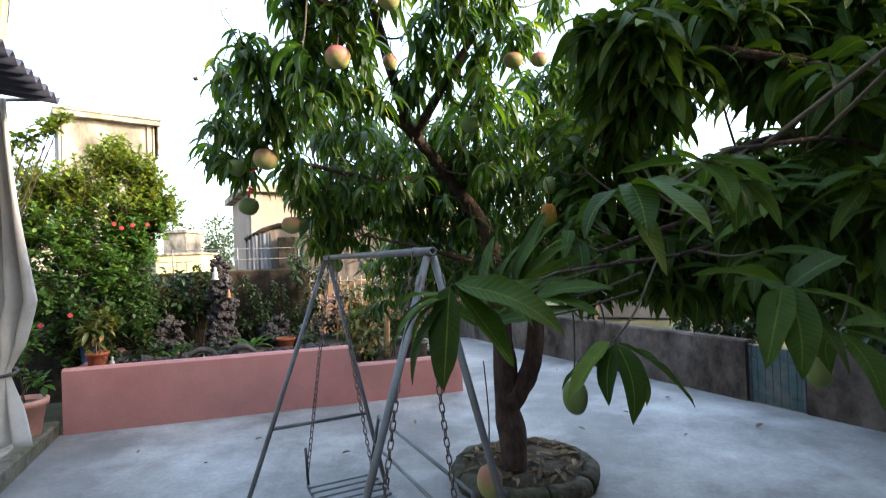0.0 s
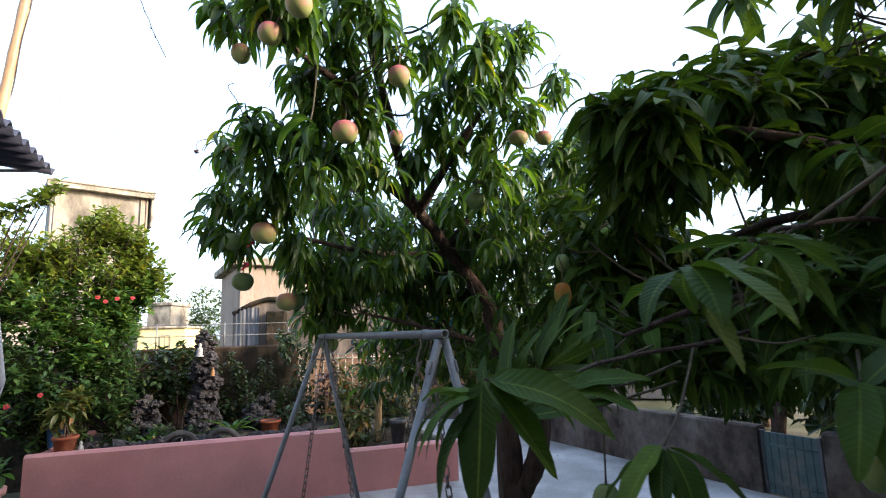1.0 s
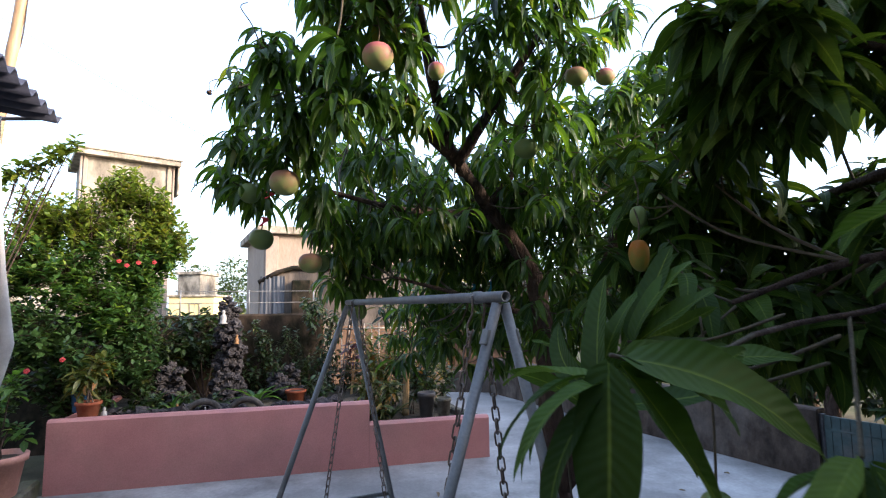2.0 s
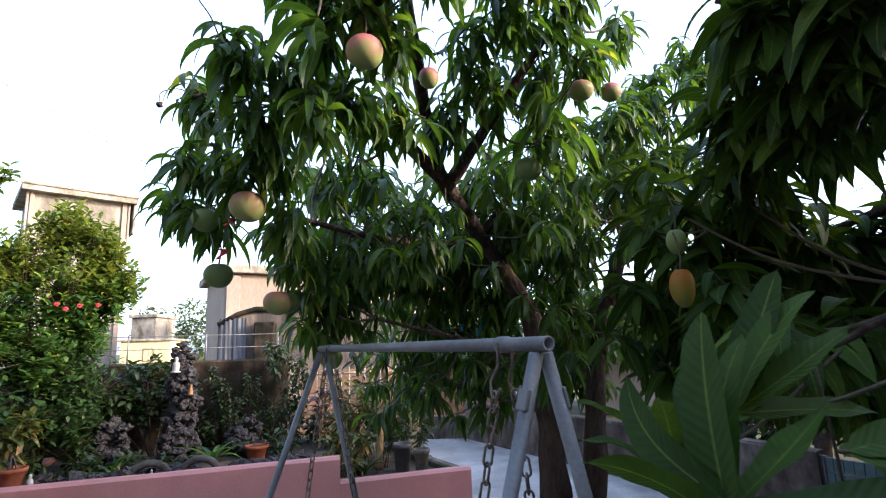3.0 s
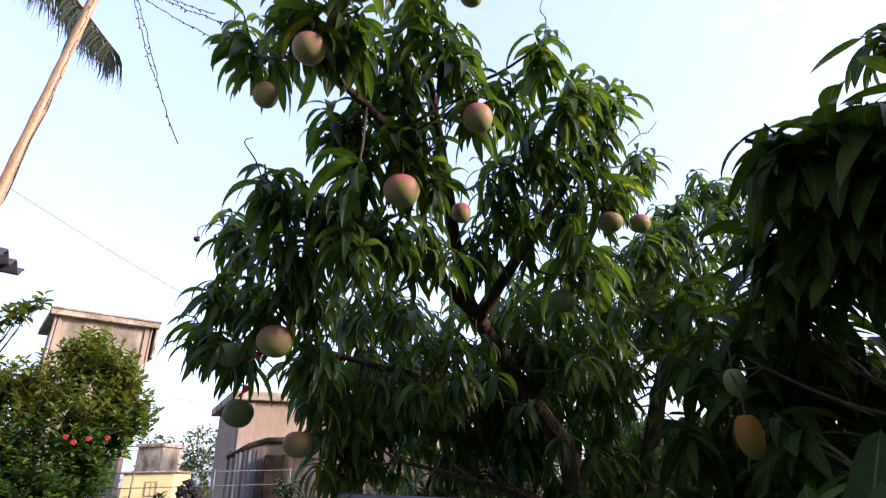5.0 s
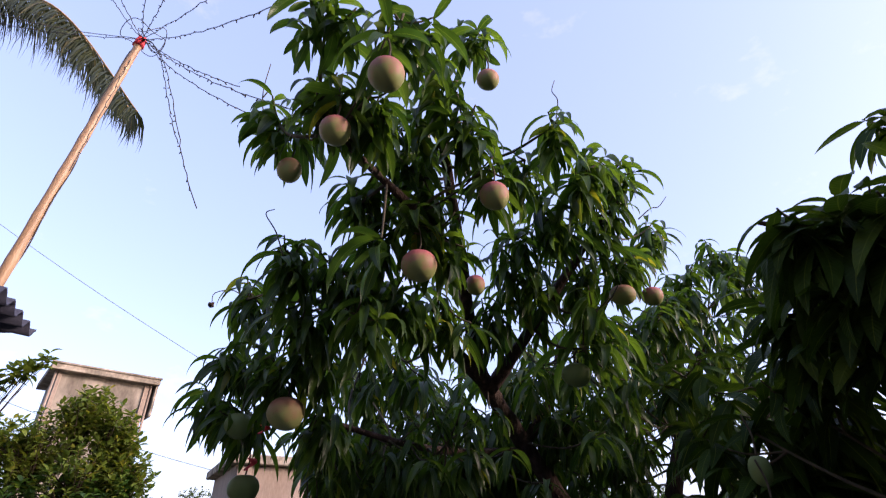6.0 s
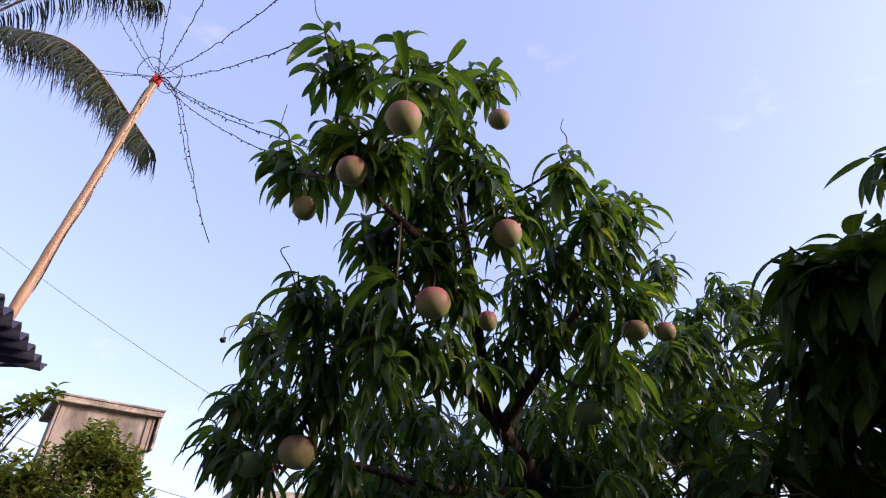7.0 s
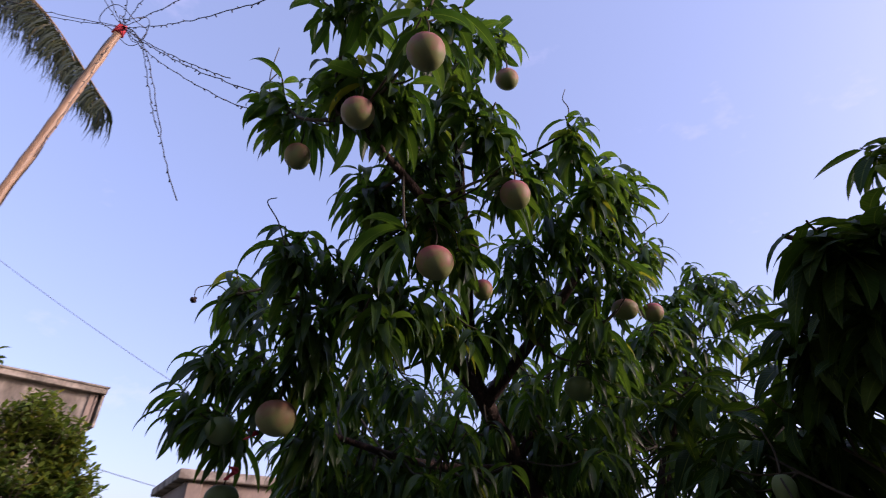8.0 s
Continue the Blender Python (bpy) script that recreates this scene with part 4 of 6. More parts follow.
LOBES_BACK = [
    (0.3, 3.5, 2.75, 0.3, 12), (0.85, 3.7, 2.95, 0.3, 16), (1.2, 4.1, 2.95, 0.4, 26), (1.56, 4.15, 3.74, 0.17, 8), (1.23, 4.10, 3.49, 0.18, 9),
    (1.61, 3.90, 3.39, 0.2, 10), (1.21, 3.80, 3.15, 0.24, 12), (0.87, 3.60, 3.03, 0.15, 7), (0.9, 3.95, 2.5, 0.45, 28), (1.5, 4.3, 2.5, 0.45, 20),
    (0.6, 4.2, 2.0, 0.38, 18), (0.95, 5.0, 1.75, 0.5, 28), (0.3, 5.2, 1.95, 0.5, 28), (1.5, 5.0, 1.95, 0.5, 26), (-0.3, 5.0, 1.9, 0.4, 16),
    (0.7, 5.3, 2.3, 0.5, 28), (0.25, 5.6, 1.6, 0.4, 18), (0.9, 5.5, 1.7, 0.4, 18), (1.7, 4.2, 3.0, 0.3, 12),
]
ENDS = [(-0.55, 2.12, 2.64, 1.2), (-0.46, 2.36, 2.93), (-0.70, 2.05, 3.16), (-0.20, 2.3, 3.08), (-0.52, 1.82, 3.14, 1.15), (-0.92, 2.34, 3.24), (-0.96, 2.84, 2.52),
        (-0.02, 4.02, 1.7, 1.2), (-0.18, 3.2, 2.42), (0.31, 3.2, 2.32), (0.04, 3.2, 2.12, 0.9), (0.2, 3.3, 2.0, 0.9), (0.30, 3.62, 1.78), (0.14, 3.62, 1.66), (0.42, 3.58, 1.96), (0.5, 3.65, 1.72), (0.36, 3.7, 1.6),
        (-0.95, 2.5, 2.8), (-1.30, 3.1, 2.82, 0.9), (-0.45, 3.1, 2.2), (-0.1, 3.15, 2.25, 0.9)]
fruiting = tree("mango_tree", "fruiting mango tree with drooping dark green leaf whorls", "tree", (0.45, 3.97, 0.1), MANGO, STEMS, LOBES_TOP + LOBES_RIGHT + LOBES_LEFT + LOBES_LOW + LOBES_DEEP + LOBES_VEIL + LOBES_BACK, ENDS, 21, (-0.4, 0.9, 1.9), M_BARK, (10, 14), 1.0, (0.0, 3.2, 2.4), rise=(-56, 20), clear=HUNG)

for pts in ([(-1.02, 2.35, 3.26), (-1.06, 2.35, 3.33), (-1.09, 2.36, 3.47), (-1.08, 2.35, 3.62)], [(-1.085, 2.355, 3.43), (-1.06, 2.35, 3.47), (-1.05, 2.35, 3.44)], [(-0.95, 2.5, 2.8), (-0.99, 2.5, 2.9), (-1.04, 2.5, 2.98), (-1.01, 2.5, 3.0)],
            [(-1.28, 3.1, 2.88), (-1.36, 3.1, 2.95), (-1.45, 3.1, 2.94), (-1.455, 3.1, 2.89)], [(0.13, 2.6, 3.55), (0.15, 2.6, 3.66), (0.13, 2.6, 3.72), (0.15, 2.6, 3.79)],
            [(0.55, 2.95, 3.24), (0.62, 2.95, 3.3), (0.66, 2.95, 3.31), (0.71, 2.95, 3.37)], [(-0.8, 2.1, 3.6), (-0.85, 2.1, 3.73), (-0.93, 2.1, 3.86), (-0.96, 2.1, 4.0)]):
    part("flower_stalk", tube(smooth_line(pts, 5), 0.003, 0.0018, 5), M_TWIG, fruiting, "bare dry flower stalk")

part("withered_fruitlet", stone(random.Random(9), (-1.455, 3.1, 2.878), 0.013, 1.0), M_BARK, fruiting, "small black withered fruitlet")

# ---- the broad-leaved mango tree beside the path ----
BROAD = Leaves("broad", 0.235, 0.060, L_NEAR, 12, (32, 20, 8, -4, -18, -38, -60), (40, 85), 0.2, 7, 0.92)
STEMS2 = [
    ("trunk", [(2.45, 1.45, 0.0), (2.4, 1.5, 0.6), (2.25, 1.6, 1.2), (2.1, 1.75, 1.9), (2.0, 1.9, 2.6), (2.0, 2.1, 3.2)], 0.15, 0.04),
    ("limb", [(2.1, 1.75, 1.9), (1.6, 1.95, 2.35), (1.05, 2.15, 2.6), (0.60, 2.24, 2.76)], 0.04, 0.007),
    ("limb", [(2.2, 1.65, 1.5), (1.5, 1.75, 2.05), (0.85, 1.42, 2.02), (0.66, 1.24, 1.96)], 0.011, 0.0045),
    ("limb", [(2.25, 1.62, 1.3), (1.4, 1.95, 1.75), (0.7, 1.7, 1.72), (0.30, 1.36, 1.70)], 0.011, 0.0045),
    ("limb", [(2.1, 1.8, 2.0), (1.8, 2.6, 2.3), (1.5, 3.2, 2.2)], 0.045, 0.012),
    ("limb", [(2.15, 1.75, 1.8), (1.3, 2.2, 1.9), (0.6, 2.0, 1.75)], 0.025, 0.007),
    ("limb", [(2.2, 1.65, 1.5), (2.8, 1.5, 2.3), (3.2, 1.6, 2.8)], 0.05, 0.015),
]
LOBES_R = [
    (0.64, 2.15, 2.73, 0.08, 4), (0.73, 2.1, 2.68, 0.11, 4), (0.8, 2, 2.66, 0.12, 4), (1.54, 2.6, 3.51, 0.06, 3), (0.72, 2.2, 2.57, 0.12, 4),
    (0.76, 2.5, 2.56, 0.14, 5), (0.82, 2.3, 2.44, 0.14, 5), (0.95, 2.05, 2.55, 0.15, 5), (1.3, 2.15, 2.82, 0.26, 9), (1.7, 2.1, 3.05, 0.33, 11),
    (1.9, 2.3, 2.4, 0.35, 10), (1.45, 1.85, 2.2, 0.35, 12), (1.15, 1.75, 1.9, 0.2, 9), (1.35, 1.7, 1.88, 0.22, 10), (1.75, 2.1, 2, 0.4, 12),
    (1.2, 2.6, 1.75, 0.3, 14), (0.75, 2.45, 1.85, 0.22, 8), (2.4, 2.7, 2.35, 0.45, 11), (1.85, 2.4, 1.65, 0.25, 12), (1.95, 2.7, 1.8, 0.3, 14),
]
# The last three lobes are out of view, added so the crown shades itself.
LOBES_R2 = [
    (2.5, 3.3, 1.75, 0.45, 20), (1.45, 3.2, 1.88, 0.33, 13), (0.9, 3.05, 2.05, 0.28, 5),
    (0.88, 2.7, 2.55, 0.2, 4), (1, 2.6, 2.58, 0.22, 4), (1.9, 2.7, 1.9, 0.33, 13), (2.4, 2.6, 2, 0.5, 11), (1.65, 3.3, 1.62, 0.28, 10),
    (0.8, 2.88, 2.42, 0.22, 3), (0.74, 2.85, 2.25, 0.22, 3), (0.9, 2.75, 2.3, 0.24, 4), (0.98, 2.85, 2.35, 0.2, 4), (0.75, 3.1, 1.95, 0.3, 16),
    (1.1, 3, 1.8, 0.28, 14), (1.4, 2.6, 1.75, 0.28, 12), (0.8, 3.3, 1.68, 0.26, 11), (1.6, 3, 2.9, 0.33, 5), (3, 1.6, 2.8, 0.6, 15),
    (2.6, 0.9, 2.3, 0.5, 10), (3, 2.6, 2.5, 0.6, 9),
]
LOBES_R3 = [
    (0.89, 3.4, 2.43, 0.24, 4), (0.9, 3.5, 2.13, 0.26, 4), (1.25, 3.5, 2.18, 0.26, 4), (1.28, 3.6, 1.82, 0.26, 12), (1.59, 3.5, 2.12, 0.24, 4),
    (1.52, 3.4, 1.68, 0.26, 12), (1.84, 3.3, 2, 0.24, 8), (1.78, 3.3, 1.9, 0.26, 12), (2.03, 3.2, 1.62, 0.26, 12), (2.15, 3.2, 2.08, 0.26, 4),
    (1.1, 3.4, 2.53, 0.2, 3), (0.7, 3.3, 2.62, 0.2, 3), (1.04, 3.0, 2.31, 0.16, 4), (1.19, 3.0, 2.20, 0.17, 8), (1.33, 3.0, 2.14, 0.17, 8),
    (1.62, 3.0, 2.18, 0.14, 7), (1.85, 3.0, 2.2, 0.16, 7), (1.74, 3.0, 2.34, 0.11, 4), (2.05, 3.0, 2.3, 0.16, 6),
]
LOBES_SIDE = [(1.40, 2.30, 2.72, 0.2, 9), (1.57, 2.30, 2.58, 0.18, 7), (1.71, 2.30, 2.78, 0.2, 9), (1.86, 2.30, 2.54, 0.2, 9), (1.96, 2.30, 2.74, 0.2, 8), (1.78, 2.30, 2.34, 0.2, 8), (2.0, 2.30, 2.32, 0.2, 8)]
LOBES_CREST = [(0.94, 2.45, 2.83, 0.12, 6), (1.11, 2.4, 2.9, 0.13, 7), (1.36, 2.4, 2.98, 0.15, 8), (1.63, 2.4, 3.02, 0.16, 8), (1.89, 2.4, 3.03, 0.16, 8), (1.28, 2.5, 2.8, 0.15, 7), (2.07, 2.4, 2.94, 0.16, 8)]
# Crown out of view, added overhead to shade the near leaves.
LOBES_UNSEEN = [(1.5, 1.0, 2.8, 0.4, 22), (2.0, 0.8, 2.7, 0.5, 24), (1.35, 0.6, 2.7, 0.3, 14), (1.9, 1.4, 3.2, 0.4, 20), (2.3, 1.6, 2.6, 0.45, 18)]
ENDS2 = [(1.0, 1.6, 1.74, 0.9), (0.66, 2.24, 2.78, 1.0, -75, -15), (0.78, 1.5, 2.0, 0.8), (0.95, 1.9, 2.05), (0.5, 2.1, 1.85, 0.9)]
beside = tree("mango_tree", "broad-leaved mango tree with large dark glossy leaves", "tree", (2.45, 1.45, 0.0), BROAD, STEMS2, LOBES_R + LOBES_R2 + LOBES_R3 + LOBES_SIDE + LOBES_CREST + LOBES_UNSEEN, ENDS2, 33, (0.0, 0.8, 1.8), M_BARK, (8, 12), 1.0, (1.8, 2.2, 1.8), 0.006, (-44, 24), clear=HUNG[-1:])


def spray(root, at, start, leaves, seed=1, tip=0.8):
    """A twig's end close by: each leaf's turn in plan, rise, droop, length, width and roll in degrees and metres."""
    rng = random.Random(seed)
    c, q = Vector(at), Vector(start)
    part("twig", tube(smooth_line([q, q.lerp(c, 0.55) + Vector((0, 0, -0.03)), c], 5), 0.0042, 0.0032, 6), M_TWIG, root)
    for k, (az, rise, droop, length, width, roll) in enumerate(leaves):
        g = leaf_shape(length, width, rise, droop, 0.22 + 0.2 * rng.random(), 14, rng.uniform(-0.09, 0.09), 0.98, tip)
        m = Matrix.Translation(c + Vector((0, 0, -0.004 * k))) @ Matrix.Rotation(radians(az), 4, 'Z') @ Matrix.Rotation(radians(roll), 4, 'X')
        beat, phase = rng.uniform(9, 15), rng.random() * 6.28
        v = []
        for i, p in enumerate(g[0]):
            # wavy margins and a slight sideways bend
            ripple = 0.07 * width * math.sin(beat * g[2][i][1] + phase + (1.9 if i % 3 == 2 else 0)) if i % 3 != 1 else 0
            v.append(tuple(m @ (Vector(p) + Vector((0.012, 0, ripple)))))
        part("leaf", (v, g[1], g[2]), L_NEAR, root)


spray(beside, (0.02, 1.17, 1.69), (0.30, 1.36, 1.70), [(-8, -26, 32, .24, .074, 44), (-26, -12, 46, .28, .078, 42), (-122, -72, 14, .23, .082, 0), (-30, -55, 18, .23, .072, 25), (35, -32, 25, .23, .065, 0),
      (30, 30, 42, .24, .045, 55), (170, 5, 85, .20, .032, 0), (190, -5, 75, .17, .028, 0), (150, -15, 60, .16, .028, 0), (205, 15, 90, .18, .032, 0), (140, 30, 60, .16, .040, 0), (-150, -35, 45, .20, .040, 0)], 2)
spray(beside, (0.39, 1.07, 1.89), (0.66, 1.24, 1.96), [(-95, -15, 50, .17, .070, 0), (-55, -2, 60, .21, .080, 0), (-150, -12, 55, .16, .050, 0), (0, 15, 40, .18, .055, 25), (60, 10, 60, .18, .060, 0), (-70, -48, 25, .19, .055, 0), (120, 15, 60, .16, .060, 0)], 3)
spray(beside, (0.60, 1.20, 1.96), (0.85, 1.42, 2.02), [(-30, 0, 45, .19, .070, 10), (0, 2, 50, .20, .065, 0), (170, 10, 30, .17, .050, 20), (60, 20, 60, .19, .065, 0), (-80, -25, 45, .16, .060, 0)], 4)
spray(beside, (0.43, 1.33, 1.52), (0.70, 1.70, 1.72), [(-160, -28, 35, .20, .068, 0), (-80, -55, 25, .20, .068, 0), (-10, -22, 35, .24, .068, 0), (-120, -50, 20, .15, .050, 0), (60, -30, 30, .20, .060, 0), (150, -20, 40, .18, .060, 0), (20, -50, 20, .18, .06, 0)], 5)
spray(beside, (0.79, 1.20, 1.66), (1.05, 1.52, 1.70), [(180, 25, 30, .20, .062, 20), (-140, -32, 40, .21, .075, 0), (-110, -50, 25, .21, .080, 0), (30, 40, 40, .25, .066, 20), (-20, 0, 40, .21, .066, 0), (90, 30, 50, .20, .066, 0), (-60, -45, 20, .20, .06, 0)], 6)
spray(beside, (0.98, 1.30, 1.54), (1.25, 1.60, 1.62), [(10, 15, 30, .22, .060, 20), (-30, -10, 40, .20, .060, 0), (120, 20, 50, .20, .06, 0), (-90, -35, 30, .2, .065, 0), (60, -20, 40, .2, .06, 0)], 7)
spray(beside, (0.115, 1.63, 1.555), (0.62, 1.66, 1.62), [(49, 77, 37, .29, .066, -50), (28, 80, 28, .25, .070, -35), (29, 86, 27, .30, .078, -14), (28, 65, 19, .30, .080, -12), (20, 29, 8, .30, .070, -10),
      (-10, 30, 30, .29, .055, 34), (-160, 55, 39, .20, .055, 39)], 8, 0.5)
spray(beside, (0.24, 1.80, 1.66), (0.62, 1.80, 1.72), [(31, 74, 10, .26, .074, 14), (-37, 78, 32, .29, .060, -71), (10, 89, 60, .27, .064, 15), (4, 60, 37, .24, .064, 24), (0, 15, 30, .26, .056, 30)], 10, 0.52)
spray(beside, (0.27, 1.60, 1.62), (0.62, 1.62, 1.68), [(0, 22, 30, .24, .056, 38), (-25, 2, 40, .20, .056, 30), (20, -10, 30, .22, .054, 25)], 11, 0.58)
spray(beside, (0.25, 2.05, 1.50), (0.60, 1.98, 1.74), [(180, 60, 40, .25, .080, 0), (-120, 66, 40, .25, .084, 0), (-60, 70, 40, .24, .080, 0), (0, 60, 50, .24, .080, 0), (90, 60, 45, .24, .080, 0), (-90, 40, 40, .22, .08, 0), (150, 45, 45, .22, .075, 0)], 9)



# ---- fruit ----
def mango(at, wide, tall, skin, label, stalk=0.12, lean=0.0):
    """A mango hung by its stalk: shoulders broad, slightly beaked below."""
    x, y, z = at
    m = thing("mango", label, "fruit", (x, y, z - tall / 2), "mangoes on the trees")
    vs, fs = [], []
    n, k = 20, 14
    for j in range(k + 1):
        t = math.pi * j / k
        for i in range(n):
            a = 2 * math.pi * i / n
            r = wide / 2 * math.sin(t) ** 0.92 * (1 + 0.05 * math.cos(t))
            beak = 0.06 * wide * max(0, -math.cos(t)) ** 3
            zz = tall / 2 * math.cos(t) - 0.05 * tall * math.exp(-(t / 0.35) ** 2)
            vs.append((x + r * math.cos(a) * 1.04 + beak + lean * zz, y + r * math.sin(a) * 0.96, z + zz))
    for j in range(k):
        for i in range(n):
            p, q = j * n + i, j * n + (i + 1) % n
            fs.append((p, p + n, q + n, q))
    part("fruit", (vs, fs), skin, m)
    top = Vector((x, y, z + tall / 2 - 0.05 * tall))
    part("stalk", tube(smooth_line([top, top + Vector((0.006, 0.004, stalk * 0.5)), top + Vector((-0.006, 0.012, stalk))], 4), 0.0035, 0.0028, 6), M_TWIG, m, "thin brown stalk")


BL, GR, HF = "round mango blushing pink hanging from the tree", "round green mango hanging from the tree", "half-ripe mango hanging from the tree"
for at, wide, tall, skin, label in [
    ((-0.52, 1.805, 2.935), 0.092, 0.094, F_BLUSH, BL), ((-0.701, 2.058, 2.981), 0.093, 0.096, F_BLUSH, BL), ((-0.928, 2.355, 3.069), 0.085, 0.096, F_HALF, HF),
    ((-0.204, 2.309, 2.917), 0.096, 0.100, F_BLUSH, BL), ((-0.457, 2.379, 2.690), 0.114, 0.108, F_BLUSH, BL), ((-0.200, 2.296, 3.458), 0.085, 0.082, F_BLUSH, BL),
    ((-0.963, 2.845, 2.326), 0.132, 0.122, F_HALF, "half-ripe mango hanging among dark leaves"), ((-1.170, 3.121, 2.100), 0.118, 0.108, F_GREEN, GR),
    ((-0.95, 3.24, 1.985), 0.12, 0.11, F_HALF, HF), ((0.45, 3.069, 2.90), 0.115, 0.092, F_HALF, HF), ((0.182, 3.054, 2.524), 0.118, 0.10, F_GREEN, GR),
]:
    mango(at, wide, tall, skin, label)

STRINGS = [
    ((-1.94, 3.6, 3.77), 0.5, True), ((-2.32, 3.8, 4.49), 0.4, True), ((-1.07, 2.6, 4.49), 0.12, False), ((-1.07, 2.47, 5.02), 0.12, False),
    ((-1.86, 2.68, 5.45), 0.1, False), ((-2.33, 2.82, 5.74), 0.1, False), ((-3.34, 3.15, 6.3), 0.1, False), ((-3.24, 3.15, 6.35), 0.06, False),
    ((-5.68, 4.04, 6.85), 0.15, False), ((-6.0, 4.6, 7.2), 0.1, False), ((-1.47, 3.3, 4.23), 0.12, False), ((-1.15, 2.95, 3.95), 0.1, False), ((-1.76, 3.4, 4.63), 0.05, False),
    ((-3.62, 4.45, 4.75), 0.1, True),
]
for at, wide, tall, skin, label in [
    ((-0.925, 3.31, 1.99), 0.115, 0.10, F_GREEN, GR), ((-0.80, 3.75, 1.72), 0.12, 0.11, F_GREEN, GR), ((-1.18, 2.98, 2.31), 0.105, 0.10, F_GREEN, GR), ((-0.25, 2.75, 2.80), 0.075, 0.085, F_BLUSH, BL), ((0.62, 3.15, 2.93), 0.10, 0.09, F_BLUSH, BL),
    ((0.496, 2.427, 1.925), 0.072, 0.122, F_YELLOW, "ripe yellow-orange mango hanging from the broad-leaved tree"), ((0.515, 2.47, 2.075), 0.06, 0.085, F_GREEN, GR),
    ((0.445, 1.835, 1.24), 0.085, 0.125, F_GREEN, "long green mango hanging low on its stalk"), ((1.35, 1.90, 1.28), 0.085, 0.12, F_GREEN, GR),
    ((0.15, 2.10, 0.84), 0.10, 0.14, F_HALF, "ripe yellowing mango hanging low on its stalk"), ((1.17, 2.42, 2.38), 0.07, 0.11, F_GREEN, GR),
]:
    low = at[2] < 1.3
    mango(at, wide, tall, skin, label, 0.42 if low else 0.12)


def ribbon(at, length, material, label, category):
    """A short strip of cloth caught on a twig."""
    x, y, z = at
    r = thing("ribbon", label, category, at)
    vs, fs = [], []
    for i in range(9):
        f = i / 8
        for s in (-1, 1):
            vs.append((x + s * 0.014 * (1 - 0.3 * f) + 0.012 * math.sin(5 * f), y + 0.01 * math.sin(4 * f + s), z - length * f))
    for i in range(8):
        fs.append((2 * i, 2 * i + 1, 2 * i + 3, 2 * i + 2))
    strip = part("strip", (vs, fs), material, r)
    strip.modifiers.new("thick", 'SOLIDIFY').thickness = 0.002


ribbon((-1.13, 3.04, 2.20), 0.045, M_RED, "red cloth strip tied to a mango twig", "cloth strip")
ribbon((-1.045, 2.88, 2.29), 0.03, M_RED, "short red cloth strip tied to a mango twig", "cloth strip")
ribbon((-0.06, 4.25, 1.90), 0.06, M_CYAN, "bright blue plastic scrap caught on a branch", "plastic scrap")
ribbon((0.06, 4.25, 1.92), 0.10, M_CYAN, "bright blue plastic scrap caught on a branch", "plastic scrap")

# ---- bed plants ----
def shrub(name, label, base, kind, lobes, seed, trunk_r=0.03, wood=None, rise=(-30, 60), leaf_n=(6, 9), size=1.0, young=None, young_from=9.0):
    """A bush: stems fan out from its foot to clumps of small leaves, its young shoots on top."""
    rng = random.Random(seed)
    root = thing(name, label, "plant" if name != "flowering_bush" else "bush", base)
    b = Vector(base)
    leaves, shoots, twigs = [], [], []
    for x, y, z, r, count in lobes:
        c = Vector((x, y, z))
        line = smooth_line([b + Vector((rng.uniform(-.06, .06), rng.uniform(-.06, .06), 0)), b.lerp(c, 0.5) + Vector((0, 0, 0.15)), c], 6)
        part("stem", tube(line, trunk_r, trunk_r * 0.35, 7, 0.2), wood or M_BARK, root)
        for _ in range(count):
            d = Vector((rng.gauss(0, 1), rng.gauss(0, 1), rng.gauss(0, 1))).normalized() * r * (0.35 + 0.75 * rng.random())
            p = c + d
            twigs.append(tube([line[-2 - rng.randrange(3)], p], trunk_r * 0.22, 0.002, 4))
            fresh = young and p.z + rng.gauss(0, 0.18) > young_from
            (shoots if fresh else leaves).extend(whorl(young if fresh else kind, rng, p, rng.randint(*leaf_n), size * rng.uniform(0.75, 1.2), d + Vector((0, 0, 0.4)), rise, 0.10))
    part("branchwork", join(*twigs), wood or M_BARK, root, kind="stuff")
    part("foliage", kind.cloud(leaves), kind.material, root, kind="stuff")
    if shoots:
        part("young_foliage", young.cloud(shoots), young.material, root, "yellow-green young leaves", kind="stuff")
    return root


BUSH = Leaves("bush", 0.092, 0.05, L_BUSH, 41, (60, 30, 0, -30), (10, 50), 0.25, 3)
YOUNG = Leaves("young", 0.085, 0.042, L_YOUNG, 48, (60, 30, 0, -30), (10, 50), 0.25, 3)
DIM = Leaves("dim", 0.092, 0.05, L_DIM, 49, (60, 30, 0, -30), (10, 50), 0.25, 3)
BIG = Leaves("big", 0.085, 0.046, L_YOUNG, 50, (60, 30, 0, -30), (10, 50), 0.25, 4)
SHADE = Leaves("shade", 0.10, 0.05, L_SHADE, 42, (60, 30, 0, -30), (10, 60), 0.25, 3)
TALL = [(-4.15, 6.5, 3.2, 0.26, 90), (-3.85, 6.6, 3, 0.25, 80), (-4.5, 6.4, 2.8, 0.36, 130), (-4.95, 6.3, 2.85, 0.33, 110), (-3.64, 6.65, 2.52, 0.28, 110), (-3.75, 6.6, 2.82, 0.22, 60),
        (-4, 6.5, 2.45, 0.4, 150), (-4.6, 6.3, 2.2, 0.45, 160), (-5.15, 6.2, 2.35, 0.45, 150), (-3.95, 6.6, 2.05, 0.3, 100), (-4.2, 6.35, 1.8, 0.42, 130), (-5.4, 6.1, 1.75, 0.45, 120)]
